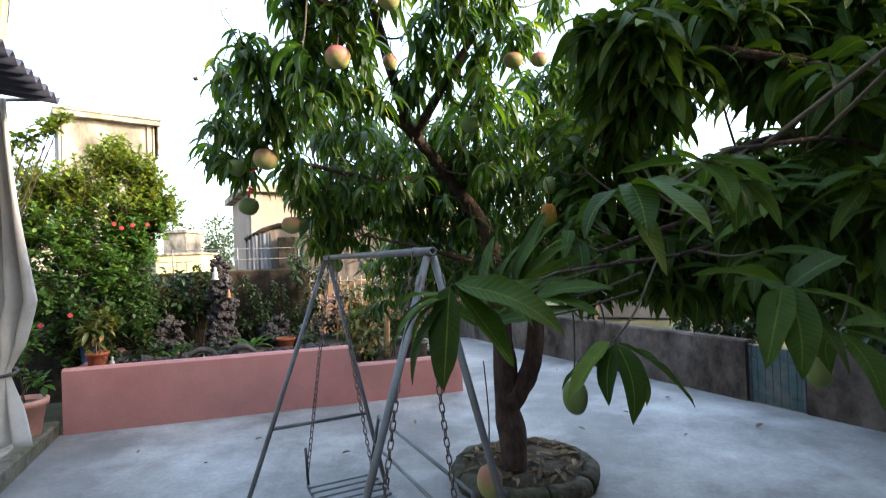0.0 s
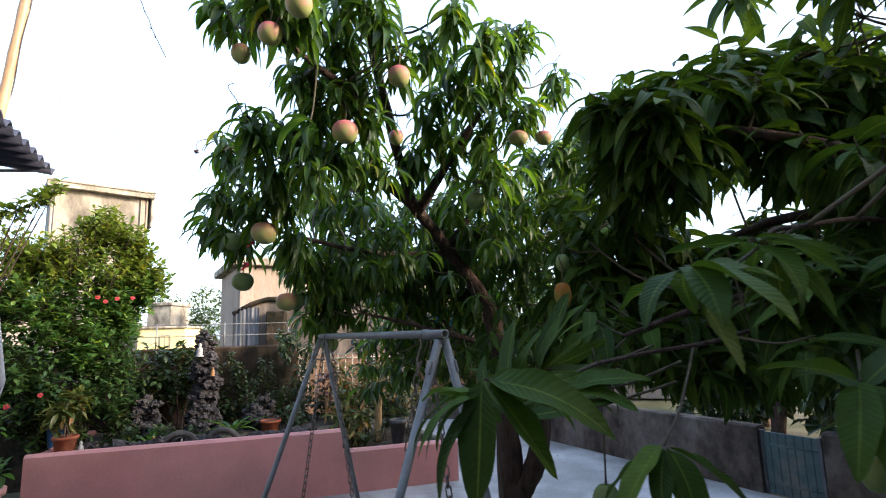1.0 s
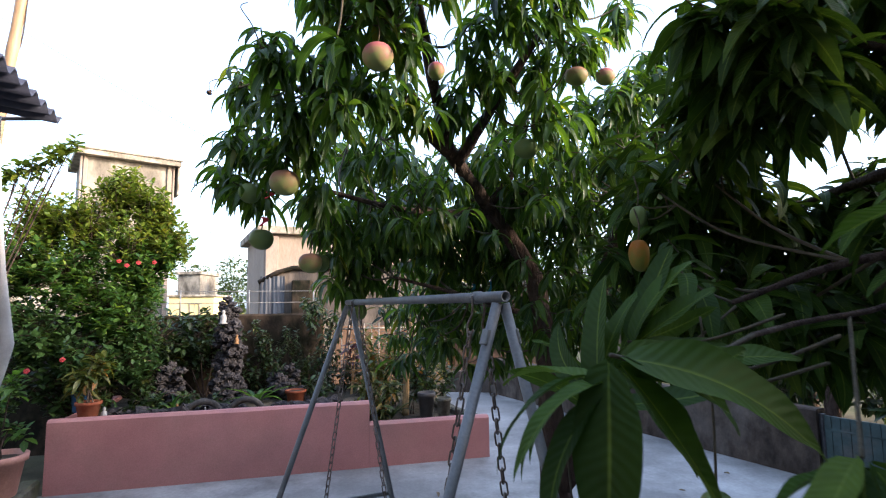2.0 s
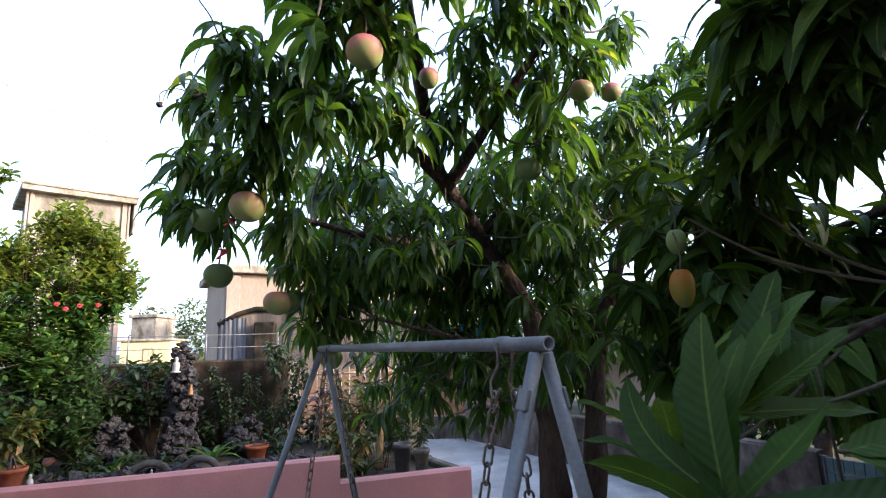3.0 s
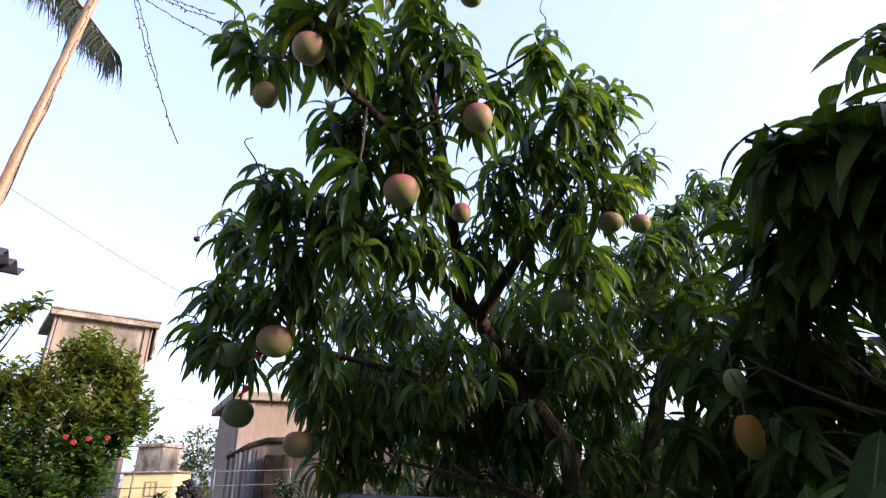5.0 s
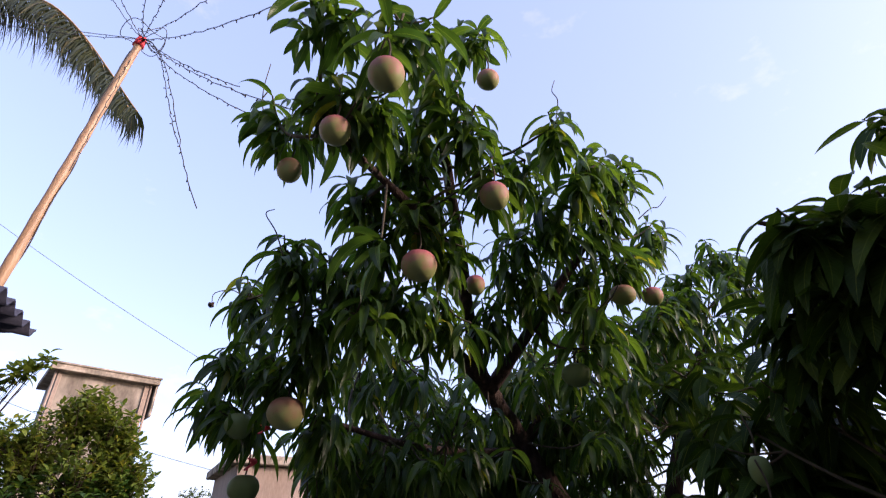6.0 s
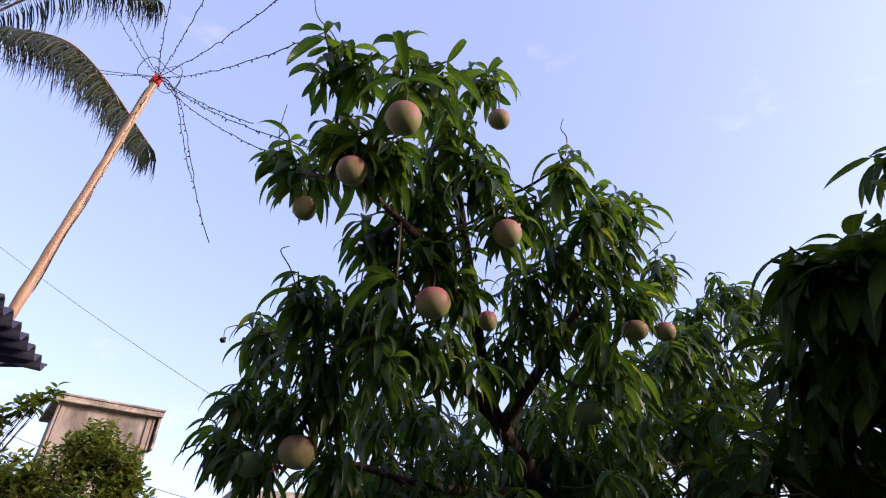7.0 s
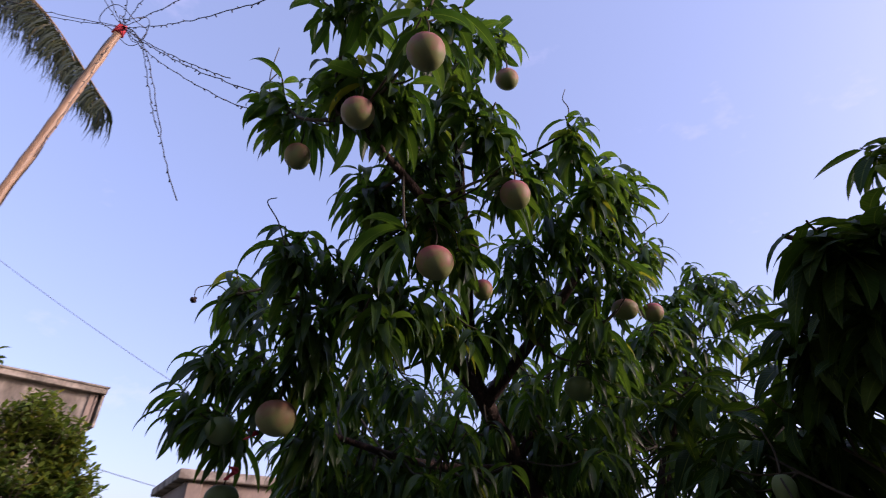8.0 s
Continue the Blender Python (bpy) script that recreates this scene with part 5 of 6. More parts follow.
# The bush's low clumps, given the darker leaves that stand in for shade.
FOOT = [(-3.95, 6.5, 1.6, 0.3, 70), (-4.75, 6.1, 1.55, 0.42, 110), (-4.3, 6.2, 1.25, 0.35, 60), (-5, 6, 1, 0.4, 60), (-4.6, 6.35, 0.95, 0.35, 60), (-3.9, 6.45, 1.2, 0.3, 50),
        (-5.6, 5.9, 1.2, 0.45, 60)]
shrub("flowering_bush", "tall green hibiscus bush with a few red flowers", (-4.3, 6.6, 0.62), BUSH, [(*q[:4], int(q[4] * 1.8)) for q in TALL], 51, 0.022, M_BARK, (-20, 60), (6, 9), 1.0, YOUNG, 2.45)
shrub("shrub", "lower part of the hibiscus bush, leaves coloured darker for shade", (-4.5, 6.3, 0.62), DIM, [(*q[:4], int(q[4] * 1.8)) for q in FOOT], 57, 0.014, M_BARK, (-20, 60), (6, 9), 1.0)
shrub("shrub", "leafy bright green branch leaning over beside the porch", (-5.3, 5.45, 0.145), BIG, [(-4.41, 5.2, 3.07, 0.09, 8), (-4.27, 5.2, 3.12, 0.09, 8), (-4.12, 5.2, 3.18, 0.09, 8), (-3.99, 5.2, 3.24, 0.08, 7), (-3.87, 5.2, 3.3, 0.07, 6), (-3.78, 5.2, 3.35, 0.05, 4)], 58, 0.012, M_BARK, (-20, 60), (5, 8), 1.0)


def flower(at, r, facing, seed):
    """Five curled petals round a stalk-like centre."""
    rng = random.Random(seed)
    q = Vector(facing).to_track_quat('Z', 'Y').to_matrix().to_4x4()
    vs, fs, n = [], [], 0
    for k in range(5):
        m = Matrix.Translation(at) @ q @ Matrix.Rotation(k * 1.2566 + rng.uniform(-.15, .15), 4, 'Z')
        v, f5, _ = leaf_shape(r, r * 0.95, 35, 55, 0.15, 4, 0.0, 1.5)
        vs += [tuple(m @ Vector(p)) for p in v]
        fs += [tuple(i + n for i in f0) for f0 in f5]
        n = len(vs)
    fl = thing("flower", "open red hibiscus flower on the bush", "flower", at, "red flowers in the bed")
    part("petals", (vs, fs), M_PETAL, fl)
    tip = Vector(at) + Vector(facing).normalized() * r * 0.9
    part("pistil", tube([Vector(at), tip], 0.004, 0.003, 5), M_OCHRE, fl)


for i, at in enumerate([(-3.74, 6.22, 2.27), (-3.86, 6.2, 2.24), (-3.95, 6.2, 2.29), (-3.62, 6.32, 2.28), (-4.02, 5.12, 1.22), (-4.16, 5.72, 1.26)]):
    flower(at, 0.028, (0.5, -0.8, 0.35), 60 + i)

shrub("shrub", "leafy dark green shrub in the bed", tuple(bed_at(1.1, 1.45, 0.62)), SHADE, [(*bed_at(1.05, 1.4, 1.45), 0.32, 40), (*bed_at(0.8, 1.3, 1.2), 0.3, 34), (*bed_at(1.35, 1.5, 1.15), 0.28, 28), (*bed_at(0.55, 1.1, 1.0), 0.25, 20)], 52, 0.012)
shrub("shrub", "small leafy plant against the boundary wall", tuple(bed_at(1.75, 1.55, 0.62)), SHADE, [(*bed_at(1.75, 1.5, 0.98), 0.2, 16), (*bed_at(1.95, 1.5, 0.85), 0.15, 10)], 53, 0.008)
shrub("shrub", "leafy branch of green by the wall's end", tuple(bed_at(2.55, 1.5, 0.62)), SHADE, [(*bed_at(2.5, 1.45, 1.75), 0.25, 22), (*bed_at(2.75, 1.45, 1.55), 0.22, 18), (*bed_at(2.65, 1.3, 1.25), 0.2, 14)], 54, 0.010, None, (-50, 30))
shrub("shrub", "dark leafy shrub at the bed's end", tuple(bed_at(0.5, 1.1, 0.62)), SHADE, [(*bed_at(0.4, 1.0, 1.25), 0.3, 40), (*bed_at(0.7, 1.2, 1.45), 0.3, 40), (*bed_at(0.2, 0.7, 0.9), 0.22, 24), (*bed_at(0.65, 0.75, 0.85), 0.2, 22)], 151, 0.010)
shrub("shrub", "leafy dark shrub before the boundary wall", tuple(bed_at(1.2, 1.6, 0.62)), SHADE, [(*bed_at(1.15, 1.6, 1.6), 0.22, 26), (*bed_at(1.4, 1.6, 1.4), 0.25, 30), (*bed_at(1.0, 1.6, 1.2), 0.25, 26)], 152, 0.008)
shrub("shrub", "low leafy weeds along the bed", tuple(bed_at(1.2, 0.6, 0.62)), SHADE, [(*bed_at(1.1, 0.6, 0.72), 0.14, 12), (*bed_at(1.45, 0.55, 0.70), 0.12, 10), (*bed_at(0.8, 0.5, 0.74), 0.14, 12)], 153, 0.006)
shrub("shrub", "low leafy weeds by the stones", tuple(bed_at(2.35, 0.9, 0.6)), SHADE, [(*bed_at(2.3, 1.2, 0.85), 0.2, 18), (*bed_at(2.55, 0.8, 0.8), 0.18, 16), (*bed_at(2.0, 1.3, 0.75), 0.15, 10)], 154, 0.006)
CROT = Leaves("croton", 0.17, 0.04, L_CROTON, 43, (65, 40, 15, -20), (20, 80), 0.3, 4)
shrub("shrub", "yellow-green croton in the lower bed", tuple(bed_at(3.35, 1.2, 0.40)), CROT, [(*bed_at(3.3, 1.15, 0.95), 0.22, 14), (*bed_at(3.6, 1.3, 1.15), 0.25, 16), (*bed_at(3.2, 1.3, 1.3), 0.22, 12), (*bed_at(3.75, 1.0, 0.8), 0.18, 9)], 55, 0.010, M_PALEBARK)
shrub("shrub", "yellow-green leafy plant by the bed's end", tuple(bed_at(4.15, 1.5, 0.40)), CROT, [(*bed_at(4.1, 1.5, 0.85), 0.2, 12), (*bed_at(4.25, 1.7, 1.05), 0.2, 10)], 56, 0.008, M_PALEBARK)
PURP = Leaves("purple", 0.20, 0.045, L_PURPLE, 44, (65, 40, 15), (10, 60), 0.3, 4)
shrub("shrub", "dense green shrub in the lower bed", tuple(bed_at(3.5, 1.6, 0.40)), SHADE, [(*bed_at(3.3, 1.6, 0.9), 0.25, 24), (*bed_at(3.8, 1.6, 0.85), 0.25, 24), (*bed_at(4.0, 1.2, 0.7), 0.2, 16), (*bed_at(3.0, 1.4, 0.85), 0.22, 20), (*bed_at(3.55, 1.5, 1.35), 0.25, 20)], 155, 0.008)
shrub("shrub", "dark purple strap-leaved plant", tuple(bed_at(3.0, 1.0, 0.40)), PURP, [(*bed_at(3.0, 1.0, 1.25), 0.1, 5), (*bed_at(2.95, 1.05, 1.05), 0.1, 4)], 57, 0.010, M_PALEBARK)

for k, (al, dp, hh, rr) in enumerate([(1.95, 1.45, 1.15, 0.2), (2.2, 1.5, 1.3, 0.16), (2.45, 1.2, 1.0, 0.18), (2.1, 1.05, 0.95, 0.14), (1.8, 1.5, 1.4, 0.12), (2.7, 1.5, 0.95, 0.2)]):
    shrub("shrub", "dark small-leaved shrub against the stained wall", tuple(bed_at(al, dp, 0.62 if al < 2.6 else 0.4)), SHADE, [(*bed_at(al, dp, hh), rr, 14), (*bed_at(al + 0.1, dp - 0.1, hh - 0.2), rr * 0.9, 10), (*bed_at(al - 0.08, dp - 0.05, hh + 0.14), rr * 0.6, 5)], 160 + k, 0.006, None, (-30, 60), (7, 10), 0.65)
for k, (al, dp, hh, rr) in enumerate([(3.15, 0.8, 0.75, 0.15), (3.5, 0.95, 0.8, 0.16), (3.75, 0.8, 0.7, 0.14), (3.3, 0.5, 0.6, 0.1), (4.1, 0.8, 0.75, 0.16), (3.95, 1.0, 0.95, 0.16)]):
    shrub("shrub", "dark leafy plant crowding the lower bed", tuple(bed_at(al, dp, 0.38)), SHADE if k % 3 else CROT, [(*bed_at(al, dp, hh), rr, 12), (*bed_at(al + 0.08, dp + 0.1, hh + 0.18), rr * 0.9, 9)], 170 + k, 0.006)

# the slim pale tree in the lower bed
SLIM = Leaves("slim", 0.17, 0.05, L_SHADE, 45, (50, 20, -10, -40), (20, 70), 0.25, 4)
sb = bed_at(3.62, 0.75, 0.38)
tree("small_tree", "slim pale-barked tree with hanging dark leaves", "tree", tuple(sb), SLIM,
     [("trunk", [tuple(sb), tuple(sb + Vector((0.02, 0, 0.5))), tuple(sb + Vector((0.08, 0.0, 0.95))), tuple(sb + Vector((0.02, 0.05, 1.4)))], 0.045, 0.02),
      ("limb", [tuple(sb + Vector((0.08, 0, 0.85))), tuple(sb + Vector((0.28, -0.05, 1.2))), tuple(sb + Vector((0.5, -0.1, 1.35)))], 0.022, 0.01)],
     [(sb.x + 0.35, sb.y - 0.1, sb.z + 1.0, 0.28, 14), (sb.x - 0.1, sb.y + 0.05, sb.z + 1.45, 0.3, 14), (sb.x + 0.6, sb.y - 0.1, sb.z + 1.35, 0.3, 14)], [], 34, (-1, 1, 1.8), M_PALEBARK, (7, 10), 1.0, (sb.x, sb.y, 1.0), 0.005, (-60, 20))


def strap_plant(label, base, n, length, width, seed, material):
    """Long arching blades from one crown."""
    rng = random.Random(seed)
    root = thing("strap_plant", label, "plant", base)
    for k in range(n):
        v, f4, u = leaf_shape(length * rng.uniform(0.7, 1.1), width, rng.uniform(45, 82), rng.uniform(40, 110), 0.5, 7, rng.uniform(-.08, .08), 0.7)
        m = Matrix.Translation(base) @ Matrix.Rotation(k * 2.4 + rng.uniform(-.3, .3), 4, 'Z')
        part("leaf", ([tuple(m @ Vector(p)) for p in v], f4, u), material, root)


strap_plant("arching strap-leaved lily in the bed", tuple(bed_at(1.0, 0.45, 0.62)), 11, 0.42, 0.035, 71, L_BUSH)
strap_plant("broad-leaved arching plant in the bed", tuple(bed_at(1.85, 0.75, 0.62)), 9, 0.50, 0.06, 72, L_BUSH)
strap_plant("low arching plant in the bed", tuple(bed_at(0.45, 0.4, 0.62)), 9, 0.34, 0.03, 73, L_SHADE)
strap_plant("arching strap-leaved plant in the lower bed", tuple(bed_at(3.4, 0.45, 0.40)), 12, 0.40, 0.035, 74, L_SHADE)
strap_plant("spiky strap-leaved plant in the lower bed", tuple(bed_at(3.05, 0.6, 0.40)), 12, 0.55, 0.035, 75, L_CROTON)


def pot(label, at, r, h, material, name="plant_pot"):
    p = thing(name, label, "plant pot", at)
    part("body", lathe([(r * 0.68, 0), (r * 0.72, 0.01), (r * 0.92, h * 0.82), (r * 1.03, h * 0.83), (r * 1.05, h * 0.98), (r * 1.0, h), (r * 0.90, h * 0.99), (r * 0.86, h * 0.85)], at, 26, 0.02), material, p)
    part("earth", lathe([(r * 0.85, h * 0.80), (r * 0.86, h * 0.88), (r * 0.02, h * 0.9)], at, 20, 0.05), M_SOIL, p)
    return p


pot("terracotta pot with a croton on the bed", tuple(bed_at(0.27, 0.22, 0.64)), 0.115, 0.19, M_TERRA)
shrub("potted_plant", "croton with an orange-red flower in the terracotta pot", tuple(bed_at(0.27, 0.22, 0.80)), CROT, [(*bed_at(0.25, 0.22, 1.12), 0.14, 8), (*bed_at(0.38, 0.28, 1.22), 0.12, 6), (*bed_at(0.15, 0.25, 1.0), 0.1, 4)], 58, 0.008)
pot("blue plastic pot among the shrubs", tuple(bed_at(0.02, 0.75, 0.64)), 0.12, 0.24, M_BLUE)
pot("red terracotta pot in the bed", tuple(bed_at(2.28, 0.75, 0.60)), 0.12, 0.16, M_TERRA)
pot("dark pot in the lower bed", tuple(bed_at(2.95, 0.42, 0.38)), 0.12, 0.22, M_DARKPOT)
pot("dark weathered pot in the lower bed", tuple(bed_at(3.85, 0.55, 0.38)), 0.11, 0.30, M_DARKPOT)
pot("brown weathered pot in the lower bed", tuple(bed_at(4.02, 0.35, 0.38)), 0.09, 0.26, M_RING)
pot("large pink-painted pot on the porch edge", (-4.22, 5.1, 0.145), 0.22, 0.36, M_PINKPOT)
shrub("potted_plant", "thin-stemmed green plant in the pink pot", (-4.22, 5.1, 0.46), BUSH, [(-4.1, 5.12, 1.14, 0.10, 8), (-4.3, 5.15, 1.0, 0.14, 9), (-4.1, 5.2, 0.72, 0.08, 5)], 59, 0.007)


# ---- rock pillar, edging, small figures ----
def rockery(label, base, spread, height, count, seed, size, group=""):
    rng = random.Random(seed)
    root = thing("rock_pile", label, "rockery", base, group)
    for i in range(count):
        f = (i + 0.5) / count
        a = rng.random() * 6.28
        q = spread * (1.0 - 0.45 * f) * math.sqrt(rng.random())
        c = (base[0] + q * math.cos(a), base[1] + q * math.sin(a) * 0.8, base[2] + height * f * (0.9 + 0.1 * rng.random()))
        part("stone", stone(rng, c, size * rng.uniform(0.7, 1.25) * (1.1 - 0.4 * f)), M_ROCK, root, smooth=False)


rockery("tall pillar of piled dark rough stones", tuple(bed_at(1.47, 1.05, 0.60)), 0.215, 1.28, 260, 81, 0.052)
rockery("heap of dark rough stones in the bed", tuple(bed_at(2.15, 1.0, 0.58)), 0.26, 0.45, 60, 82, 0.06)
rockery("heap of dark rough stones in the bed", tuple(bed_at(0.85, 0.95, 0.58)), 0.24, 0.5, 60, 83, 0.06)
rng_e = random.Random(84)
for i in range(46):
    al = 0.40 + 2.4 * rng_e.random()
    b = tuple(bed_at(al, 0.17 + 0.2 * rng_e.random(), 0.63))
    s = 0.04 + 0.06 * rng_e.random()
    st = solid("edging_stone", stone(rng_e, (b[0], b[1], b[2] + s * 0.35), s, 0.7), M_ROCK, "rough grey stone lying along the bed's edge", "stone", kind="thing")
    tagged(st, group="stones along the bed's edge")


def half_tyre(at, r, turn):
    """The upper arch of a buried tyre."""
    line = [Vector(at) + Vector((math.cos(turn) * r * math.cos(a), math.sin(turn) * r * math.cos(a), r * math.sin(a) * 0.95)) for a in [math.pi * k / 18 for k in range(19)]]
    t = thing("tyre", "half-buried old tyre edging the bed", "tyre", at)
    part("tread", tube(line, 0.034, 0.034, 10, 0.1), M_RUBBER, t)


half_tyre(tuple(bed_at(1.35, 0.24, 0.60)), 0.17, math.atan2(WU.y, WU.x))
half_tyre(tuple(bed_at(1.78, 0.24, 0.60)), 0.17, math.atan2(WU.y, WU.x))


def figure(at, h, material, label):
    f = lathe([(0.30 * h, 0), (0.30 * h, 0.08 * h), (0.19 * h, 0.12 * h), (0.22 * h, 0.4 * h), (0.17 * h, 0.62 * h), (0.08 * h, 0.70 * h), (0.12 * h, 0.8 * h), (0.10 * h, 0.93 * h), (0.03 * h, h)], at, 14, 0.12)
    solid("figurine", f, material, label, "figurine", kind="thing", smooth=True)


figure(tuple(bed_at(1.42, 0.90, 1.56)), 0.17, M_WHITE, "small white glazed figurine on the rocks")
figure(tuple(bed_at(1.58, 0.88, 1.32)), 0.11, M_OCHRE, "small ochre figurine on the rocks")
figure(tuple(bed_at(1.08, 0.28, 0.63)), 0.12, M_OCHRE, "small ochre ornament on the bed's edge")
figure(tuple(bed_at(1.37, 0.22, 0.62)), 0.09, M_WHITE, "small white ornament by the tyre")
figure(tuple(bed_at(0.42, 0.2, 0.64)), 0.13, M_WHITE, "small white ornament beside the pot")


rng_f = random.Random(85)
FALL = Leaves("fallen", 0.12, 0.04, M_LITTER, 86, (14, 4), (-20, 25), 0.7, 4)
for x, y in [(-1.9, 5.2), (-2.2, 4.6), (-0.4, 5.6), (1.9, 5.6), (2.5, 6.1), (2.2, 4.9), (1.3, 5.1), (-3.0, 5.0), (0.9, 6.9), (1.6, 7.8), (-1.0, 4.7), (2.9, 5.0)]:
    v, q, u = FALL.shapes[rng_f.randrange(4)]
    mm = Matrix.Translation((x, y, 0.012)) @ Matrix.Rotation(rng_f.random() * 6.28, 4, 'Z') @ Matrix.Scale(rng_f.uniform(0.5, 0.9), 4)
    tagged(solid("fallen_leaf", ([tuple(mm @ Vector(p)) for p in v], q, u), M_LITTER, "dry curled brown leaf on the yard floor", "leaf", kind="thing", smooth=True), group="fallen leaves on the floor")

# ---- bamboo pole with light strings ----
P_FOOT, P_TOP = Vector((-4.45, 4.73, 0.14)), Vector((-3.53, 4.51, 6.5))
pole = thing("bamboo_pole", "tall leaning bamboo pole with red cloth at its top", "pole", P_FOOT)
vs, fs = [], []
n = 60
line = [P_FOOT.lerp(P_TOP, i / n) for i in range(n + 1)]
culm = tube(line, 0.054, 0.036, 12)
vs = []
for i, v in enumerate(culm[0]):
    row = i // 12
    k = 1.09 if row % 4 == 0 else (0.97 if row % 4 == 2 else 1.0)
    c = line[row]
    vs.append(c + (Vector(v) - c) * k)
part("culm", (vs, culm[1]), M_BAMBOO, pole)
pu = (P_TOP - P_FOOT).normalized()
part("red_cloth", tube([P_TOP - pu * 0.05, P_TOP - pu * 0.01, P_TOP + pu * 0.06], 0.055, 0.05, 10, 0.9), M_RED, pole, "red cloth wrap")
hoop = [P_TOP + pu * 0.08 + Vector((0.2 * math.cos(a), 0.2 * math.sin(a), 0.05 * math.sin(3 * a))) for a in [k * 6.2832 / 30 for k in range(31)]]
part("wire_hoop", tube(hoop, 0.004, 0.004, 5), M_WIRE, pole, "bent wire hoop")
hoop2 = [P_TOP + pu * 0.1 + Vector((0.13 * math.cos(a) + 0.08, 0.13 * math.sin(a), 0.1 * math.cos(2 * a))) for a in [k * 6.2832 / 24 for k in range(25)]]
part("wire_hoop", tube(hoop2, 0.004, 0.004, 5), M_WIRE, pole, "bent wire hoop")
climb = []
for k in range(60):
    f = k / 59
    c = P_FOOT.lerp(P_TOP, 0.35 + 0.64 * f)
    a = 2.2 + 2.2 * math.sin(f * 9)
    climb.append(c + Vector((math.cos(a), math.sin(a), 0)) * (0.056 - 0.017 * f))
part("wire", tube(climb, 0.006, 0.006, 5), M_WIRE, pole)


BULB = mesh_of("bulb", *tube([Vector((0, 0, 0)), Vector((0, 0, 0.012)), Vector((0, 0, 0.02))], 0.0055, 0.0035, 6), M_WIRE)


def light_string(end, sag, seed, loose=False):
    """A wire with small dark bulbs, from the pole's top."""
    rng = random.Random(seed)
    a, b = P_TOP + pu * 0.06, Vector(end)
    s = thing("light_string", "dark string of small unlit bulbs tied to the bamboo pole", "string lights", a, "light strings on the pole")
    pts = []
    n = 40
    for i in range(n + 1):
        t = i / n
        p = a.lerp(b, t)
        k = (t ** 2 - t) if not loose else -0.9 * math.sin(t * 3.1416) * (1 - t)
        p.z += sag * 4 * k if not loose else sag * -k
        p += Vector((rng.uniform(-1, 1), rng.uniform(-1, 1), rng.uniform(-1, 1))) * 0.006
        pts.append(p)
    part("wire", tube(pts, 0.0036, 0.0036, 5), M_WIRE, s)
    length = (b - a).length
    o = ORIGIN[s.name]
    for k in range(int(length / 0.14)):
        p = pts[min(n, int((k + 0.6) / (length / 0.14) * n))]
        way = Vector((rng.uniform(-1, 1), rng.uniform(-1, 1), -0.6)).normalized()
        lamp = new("bulb", BULB)
        lamp.parent = s
        lamp.matrix_basis = Matrix.Translation(p - o) @ way.to_track_quat('Z', 'Y').to_matrix().to_4x4()


for i, (end, sag, loose) in enumerate(STRINGS):
    light_string(end, sag, 90 + i, loose)


# ---- coconut palm beyond the porch ----
def palm():
    top = Vector((-11.9, 8.2, 13.2))
    root = thing("coconut_palm", "tall coconut palm with long drooping fronds", "palm tree", (-12.6, 8.0, 0))
    part("trunk", tube(smooth_line([(-12.6, 8.0, 0), (-12.7, 8.0, 5), (-12.3, 8.1, 10), top], 10), 0.19, 0.12, 12, 0.15), M_PALEBARK, root)
    rng = random.Random(7)
    for k in range(15):
        ang = k * 2.4
        if k == 0:
            tipv, rise = Vector((-6.05, 8.0, 9.0)), 1.25
        elif k == 1:
            tipv, rise = Vector((-7.7, 8.4, 14.55)), 1.6
        elif k == 2:
            tipv, rise = Vector((-6.9, 9.0, 9.9)), 1.35
        else:
            tipv, rise = top + Vector((math.cos(ang) * 5.0, math.sin(ang) * 5.0, rng.uniform(-3.5, 1.5))), 1.3
            if tipv.x > -15.5:
                tipv.x = -15.5 - 2 * rng.random()
        mid = top.lerp(tipv, 0.5) + Vector((0, 0, rise))
        rib = smooth_line([top, mid, tipv], 14)
        fr = part("frond", tube(rib, 0.035, 0.008, 5), M_PALEBARK, root)
        V, F, U, n = [], [], [], 0
        for i in range(1, len(rib) - 1):
            f = i / (len(rib) - 1)
            d = (rib[i + 1] - rib[i]).normalized()
            sd = d.cross(Vector((0, 0, 1))).normalized()
            for h in (0.0, 0.14, 0.28, 0.42, 0.57, 0.71, 0.86):
                p = rib[i].lerp(rib[i + 1], h)
                for s in (-1, 1):
                    ln = 1.65 * math.sin(math.pi * (0.12 + 0.8 * f)) ** 0.7 * rng.uniform(0.8, 1.1)
                    v, q, u = leaf_shape(ln * rng.uniform(0.75, 1.1), 0.042, -30, 52 + 14 * rng.random(), 0.3, 4, rng.uniform(-0.1, 0.1), 0.7)
                    way = (sd * s + d * 0.5).normalized()
                    m = Matrix.Translation(p) @ Matrix.Rotation(math.atan2(way.y, way.x) + rng.uniform(-.12, .12), 4, 'Z')
                    a = np.array(m)
                    V.append(v @ a[:3, :3].T + a[:3, 3])
                    F.extend([tuple(j + n for j in face) for face in q])
                    U.append(u)
                    n += len(v)
        part("leaflet_fringe", (np.concatenate(V), F, np.concatenate(U)), L_PALM, fr, kind="stuff")


palm()


